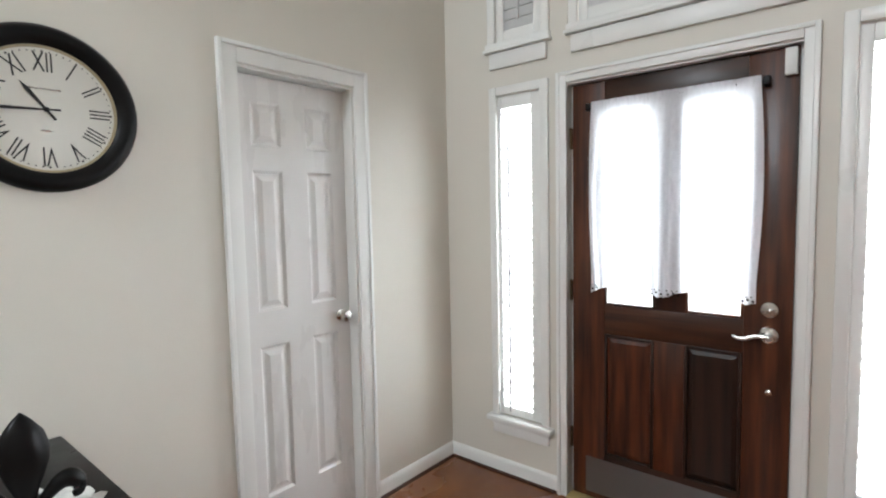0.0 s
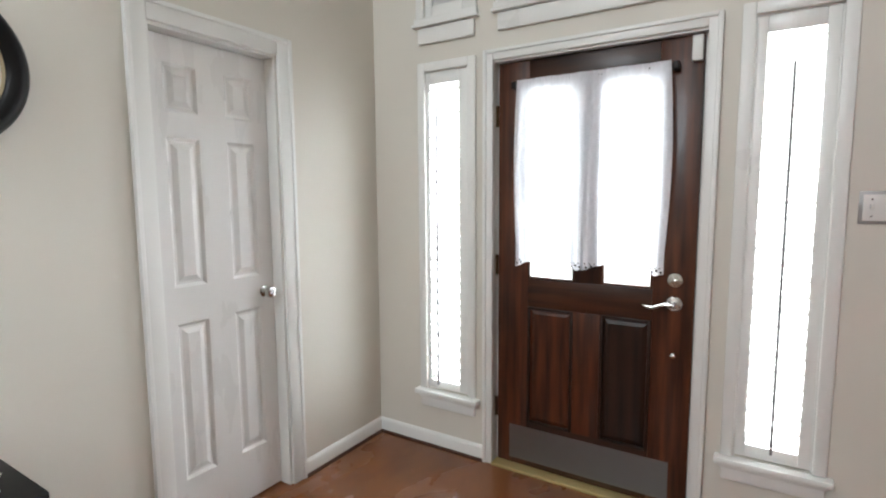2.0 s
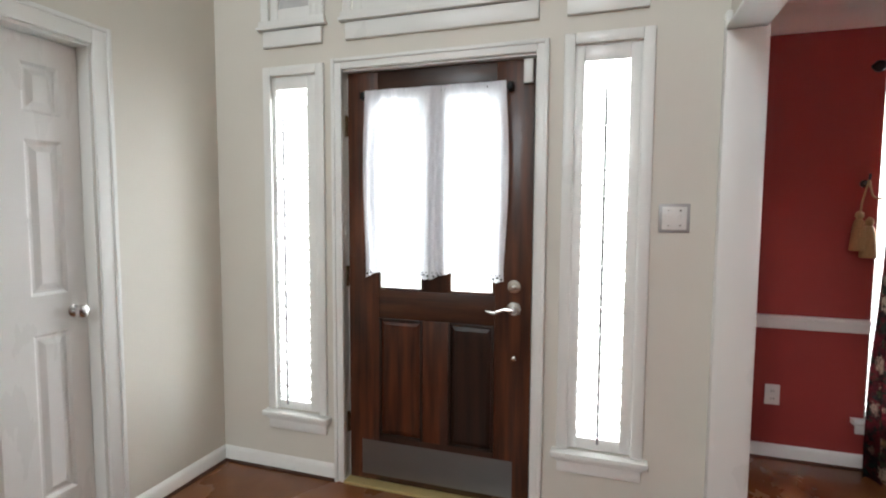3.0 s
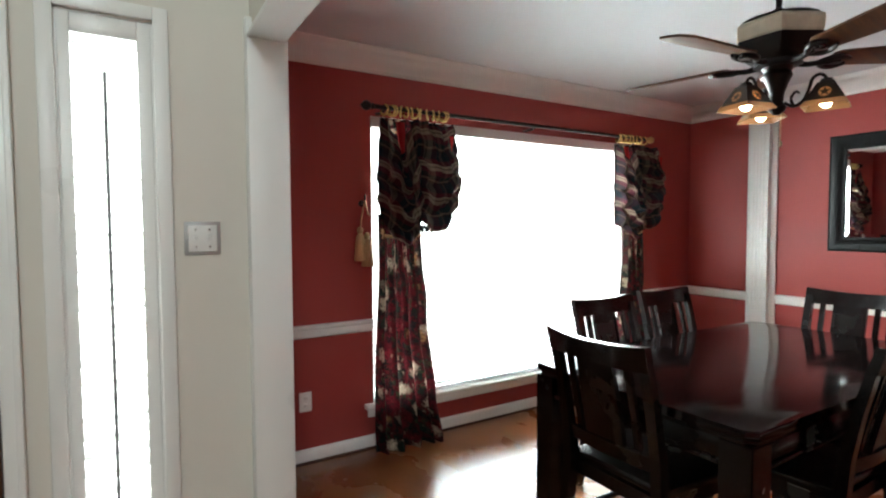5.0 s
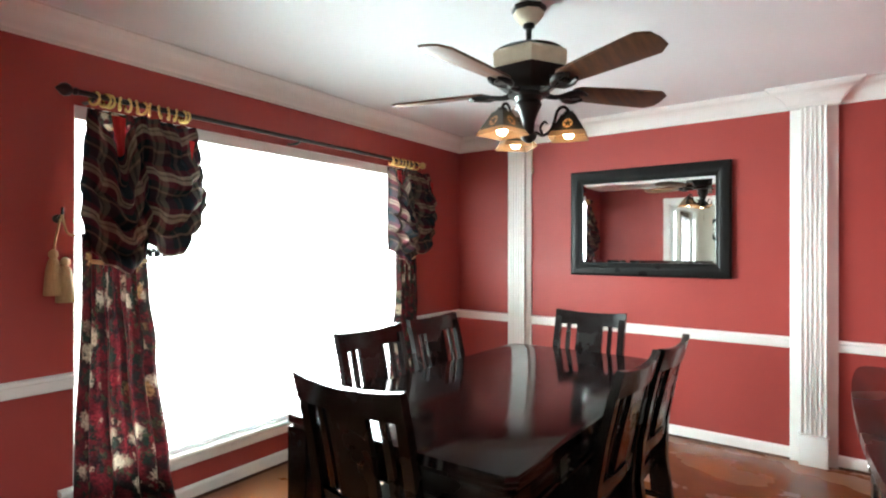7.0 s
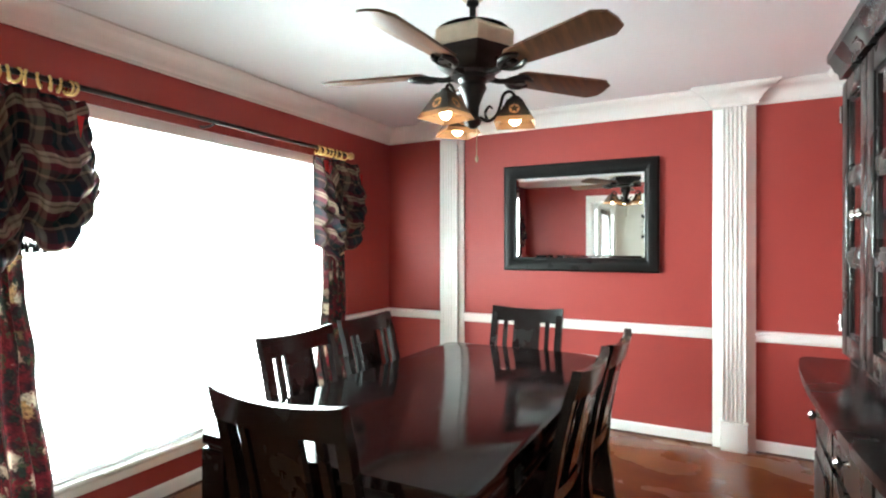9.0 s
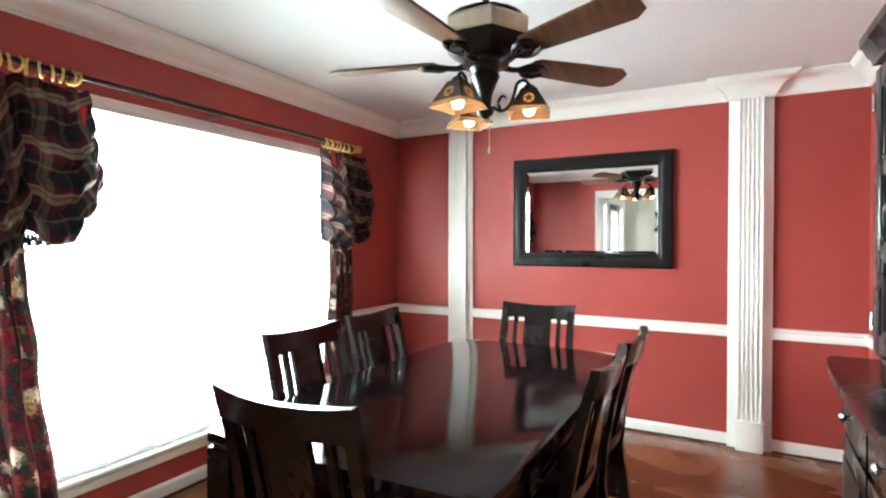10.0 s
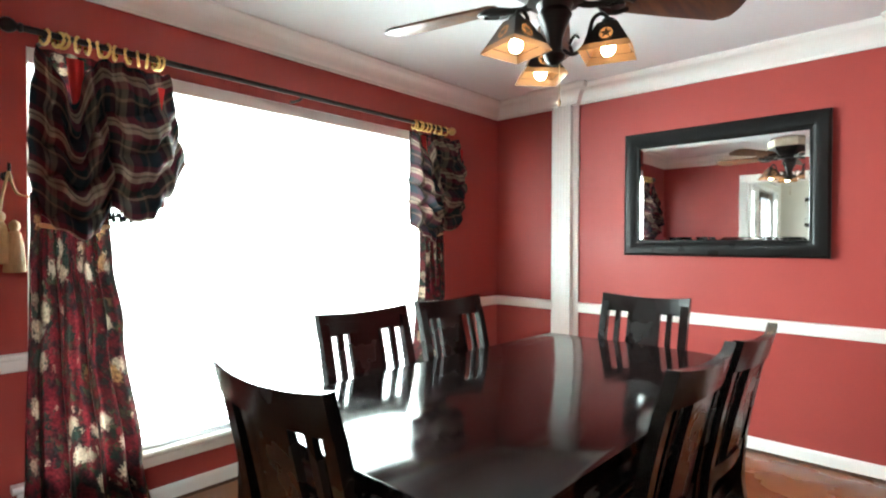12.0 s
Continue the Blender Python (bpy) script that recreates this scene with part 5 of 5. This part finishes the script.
for k, deg in enumerate((-73, 47, 167)):
    a = radians(deg)
    m = Matrix.Rotation(a, 4, "Z")
    z0 = CH - 0.470
    bm = bmesh.new()
    tube(bm, [(0.028, 0, CH - 0.560), (0.060, 0, CH - 0.578), (0.092, 0, CH - 0.560), (0.110, 0, CH - 0.520), (0.122, 0, z0 - 0.008), (0.146, 0, z0 + 0.006), (0.165, 0, z0 - 0.010), (0.168, 0, z0 - 0.035)], 0.0065, 10)
    tube(bm, [(0.060, 0, CH - 0.578), (0.050, 0, CH - 0.545), (0.066, 0, CH - 0.520), (0.080, 0, CH - 0.530)], [0.006, 0.006, 0.005, 0.003], 8)
    bm.transform(m)
    part("light_arm", bm, IRON, cfan, "scrolled dark arm")
    zt, zb, rt, rb = z0 - 0.032, z0 - 0.128, 0.028, 0.078
    bm = bmesh.new()
    lathe(bm, [(0.018, zt + 0.016), (0.026, zt + 0.004), (0.024, zt - 0.01)], 16, m @ Matrix.Translation((0.168, 0, 0)))
    part("socket_cap", bm, IRON, cfan)
    # pyramid shade: four dark sheets, each with a round window behind a star, over an amber skirt
    base = m @ Matrix.Translation((0.168, 0, 0))
    sk = zb + 0.022
    rs = rt + (rb - rt) * (zt - sk) / (zt - zb)
    bm = bmesh.new()
    for q in range(4):
        rot = Matrix.Rotation(math.pi / 2 * q, 4, "Z")
        for (ra, za, rb2, zb2) in ((rt, zt, rs, sk),):
            N = 16
            cz, cr = (za * 0.42 + zb2 * 0.58), 0.021
            ring = []
            outer = []
            for i in range(N):
                th = 2 * math.pi * i / N
                yy, zz = cr * math.cos(th), cz + cr * math.sin(th)
                f = (za - zz) / (za - zb2)
                ring.append(bm.verts.new(base @ rot @ Vector((ra + (rb2 - ra) * f, yy, zz))))
                # walk out to the trapezium's border
                dy, dz = math.cos(th), math.sin(th)
                best = 9.0
                if dz > 1e-6:
                    best = min(best, (za - cz) / dz)
                if dz < -1e-6:
                    best = min(best, (zb2 - cz) / dz)
                sl = (rb2 - ra) / (za - zb2)
                for sg in (-1, 1):
                    den = sg * dy + sl * dz
                    if den > 1e-6:
                        best = min(best, (ra + sl * (za - cz)) / den)
                yy, zz = dy * best, cz + dz * best
                f = (za - zz) / (za - zb2)
                outer.append(bm.verts.new(base @ rot @ Vector((ra + (rb2 - ra) * f, yy, zz))))
            for i in range(N):
                j = (i + 1) % N
                bm.faces.new((ring[i], ring[j], outer[j], outer[i]))
            # corners left out by the fan of faces
            for sy in (-1, 1):
                for rr, zz in ((ra, za), (rb2, zb2)):
                    c = bm.verts.new(base @ rot @ Vector((rr, sy * rr, zz)))
                    near = sorted(range(N), key=lambda i: (outer[i].co - c.co).length)[:2]
                    if abs(near[0] - near[1]) in (1, N - 1):
                        bm.faces.new((outer[near[0]], outer[near[1]], c))
            st = [bm.verts.new(base @ rot @ Vector((ra + (rb2 - ra) * ((za - (cz + pz_)) / (za - zb2)), py_, cz + pz_))) for py_, pz_ in star_pts(0.0205)]
            mid = bm.verts.new(base @ rot @ Vector((ra + (rb2 - ra) * ((za - cz) / (za - zb2)), 0, cz)))
            for i in range(10):
                bm.faces.new((st[i], st[(i + 1) % 10], mid))
    sh = part("shade", bm, IRON, cfan, "dark pyramid shade with star cut-outs", 0)
    bm = bmesh.new()
    for q in range(4):
        rot = Matrix.Rotation(math.pi / 2 * q, 4, "Z")
        e = 0.004
        bm.faces.new([bm.verts.new(base @ rot @ Vector(p)) for p in ((rs, -rs, sk), (rs, rs, sk), (rb, rb, zb), (rb, -rb, zb))])
        bm.faces.new([bm.verts.new(base @ rot @ Vector(p)) for p in ((rt - e, -rt, zt), (rt - e, rt, zt), (rs - e, rs - e, sk), (rs - e, -rs + e, sk))])
    part("shade_glass", bm, AMBER, sh, "amber shade liner", 0)
    bm = bmesh.new()
    bmesh.ops.create_uvsphere(bm, u_segments=16, v_segments=12, radius=0.022, matrix=base @ Matrix.Translation((0, 0, zb + 0.020)))
    part("bulb", bm, BULB, cfan, "glowing warm bulb", 80)
bm = bmesh.new()
cyl(bm, (0.012, -0.012, CH - 0.60), (0.012, -0.012, CH - 0.715), 0.0015, seg=6)
lathe(bm, [(0.002, 0), (0.006, -0.008), (0.005, -0.020), (0.002, -0.026)], 10, Matrix.Translation((0.012, -0.012, CH - 0.713)))
part("pull_chain", bm, BEZEL, cfan, "thin pull chain")

# ---------------- hutch ----------------
HX0, HX1, HYB = 2.60, 3.91, YB + 0.018
hu = thing("china_hutch", "black two-tier hutch with glass doors and a bowed base", "hutch", pose(HX0, HYB, 0))
W = HX1 - HX0
D = 0.440


def bowed(x0, x1, yf, bow, yb=0.0, n=36):
    pts = [(x1, yb), (x0, yb)]
    for k in range(n + 1):
        u = -1 + 2 * k / n
        pts.append((x0 + (x1 - x0) * (k / n), yf + bow * (1 - abs(u) ** 2.4) - 0.014 * abs(u) ** 14))
    return pts


part("base_cabinet", prism(bmesh.new(), bowed(0.02, W - 0.02, D - 0.02, 0.022), 0.06, 0.957), HUTCH, hu, smooth=25)
part("plinth", prism(bmesh.new(), bowed(0.04, W - 0.04, D - 0.05, 0.035), 0.0, 0.06), HUTCH, hu, smooth=25)
bm = bmesh.new()
prism(bm, bowed(-0.016, W + 0.016, D + 0.034, 0.040), 0.976, 1.0, 0.006)
prism(bm, bowed(-0.004, W + 0.004, D + 0.020, 0.036), 0.957, 0.976, 0.004)
part("worktop", bm, ESPRESSO, hu, "bowed moulded worktop", 25)


def front_y(x, inset):
    u = abs(2 * x / W - 1)
    return D - inset + 0.022 * (1 - u ** 2.4) - 0.014 * u ** 14


for k in range(3):
    xa, xb = 0.05 + k * (W - 0.10) / 3 + 0.012, 0.05 + (k + 1) * (W - 0.10) / 3 - 0.012
    for name, za, zb in (("drawer", 0.795, 0.938), ("door", 0.09, 0.775)):
        bm = bmesh.new()
        pts = [(xa + (xb - xa) * i / 6, front_y(xa + (xb - xa) * i / 6, 0.02) + 0.014) for i in range(7)]
        back = [(x, y - 0.018) for x, y in reversed(pts)]
        prism(bm, pts + back, za, zb, 0.004)
        if name == "door":
            ins = [(xa + 0.05 + (xb - xa - 0.10) * i / 6, front_y(xa + 0.05 + (xb - xa - 0.10) * i / 6, 0.02) + 0.020) for i in range(7)]
            prism(bm, ins + [(x, y - 0.010) for x, y in reversed(ins)], za + 0.06, zb - 0.06, 0.005)
        d = part(name, bm, HUTCH, hu, smooth=25)
        xm = (xa + xb) / 2 if name == "drawer" else (xb - 0.03 if k == 0 else xa + 0.03)
        zm = (za + zb) / 2 if name == "drawer" else zb - 0.12
        yk = front_y(xm, 0.02) + 0.014
        part("knob", lathe(bmesh.new(), [(0.010, 0), (0.006, 0.006), (0.006, 0.014), (0.015, 0.020), (0.016, 0.026), (0.010, 0.032)], 18, Matrix.Translation((xm, yk, zm)) @ Matrix.Rotation(radians(-90), 4, "X")), NICKEL, d, "round satin nickel knob")
# upper case
UD = 0.338
ux0, ux1, uz0, uz1 = 0.035, W - 0.035, 1.0, 1.950
part("upper_case", boxes((ux0, 0, uz0, ux0 + 0.022, UD, uz1), (ux1 - 0.022, 0, uz0, ux1, UD, uz1), (ux0 + 0.022, 0, uz0, ux1 - 0.022, 0.012, uz1), (ux0 + 0.022, 0.012, uz1 - 0.022, ux1 - 0.022, UD, uz1), (ux0 + 0.022, 0.012, uz0, ux1 - 0.022, UD, uz0 + 0.022)), HUTCH, hu)
for z in (1.327, 1.608):
    part("shelf", boxes((ux0 + 0.022, 0.012, z, ux1 - 0.022, UD - 0.03, z + 0.018)), HUTCH, hu)
bm = bmesh.new()
sweep(bm, [(0, 0), (0.008, 0), (0.012, 0.02), (0.020, 0.030), (0.030, 0.060), (0.038, 0.068), (0.038, 0.095), (0, 0.095)], [(ux0, 0, uz1 - 0.005), (ux0, UD + 0.02, uz1 - 0.005), (ux1, UD + 0.02, uz1 - 0.005), (ux1, 0, uz1 - 0.005)][::-1])
box(bm, ux0, 0, uz1, ux1, UD + 0.02, uz1 + 0.085)
part("cornice", bm, HUTCH, hu)
nd = 4
dwid = (ux1 - ux0) / nd
for k in range(nd):
    xa, xb = ux0 + k * dwid + 0.003, ux0 + (k + 1) * dwid - 0.003
    za, zb, st = uz0 + 0.03, uz1 - 0.025, 0.066
    zr = [za + st + i * (zb - za - 2 * st) / 3 for i in range(4)]
    bm = boxes((xa, UD, za, xa + st, UD + 0.022, zb), (xb - st, UD, za, xb, UD + 0.022, zb), (xa + st, UD, za, xb - st, UD + 0.022, za + st), (xa + st, UD, zb - st, xb - st, UD + 0.022, zb), *[(xa + st, UD, z - 0.020, xb - st, UD + 0.020, z + 0.020) for z in zr[1:3]], bevel=0.003)
    d = part("glass_door", bm, HUTCH, hu)
    for i in range(3):
        x0, x1, z0, z1, e = xa + st, xb - st, zr[i] + 0.020 * (i > 0), zr[i + 1] - 0.020 * (i < 2), 0.012
        part("glazing_bead", boxes((x0, UD + 0.004, z0, x0 + e, UD + 0.016, z1), (x1 - e, UD + 0.004, z0, x1, UD + 0.016, z1), (x0 + e, UD + 0.004, z0, x1 - e, UD + 0.016, z0 + e), (x0 + e, UD + 0.004, z1 - e, x1 - e, UD + 0.016, z1), bevel=0.003), HUTCH, d)
    for i in range(3):
        p = part("pane", boxes((xa + st, UD + 0.008, zr[i], xb - st, UD + 0.011, zr[i + 1])), PANE, d, "clear glass pane")
        p.visible_shadow = False
    kx = xb - 0.03 if k % 2 == 0 else xa + 0.03
    part("knob", lathe(bmesh.new(), [(0.010, 0), (0.006, 0.006), (0.006, 0.014), (0.015, 0.020), (0.016, 0.026), (0.010, 0.032)], 18, Matrix.Translation((kx, UD + 0.022, 1.475)) @ Matrix.Rotation(radians(-90), 4, "X")), NICKEL, d, "round satin nickel knob")
    for z in (za + 0.10, zb - 0.10):
        hx_ = xa - 0.002 if k % 2 == 0 else xb + 0.002
        part("hinge", cyl(bmesh.new(), (hx_, UD + 0.024, z - 0.028), (hx_, UD + 0.024, z + 0.028), 0.006), NICKEL, d, "small nickel hinge")
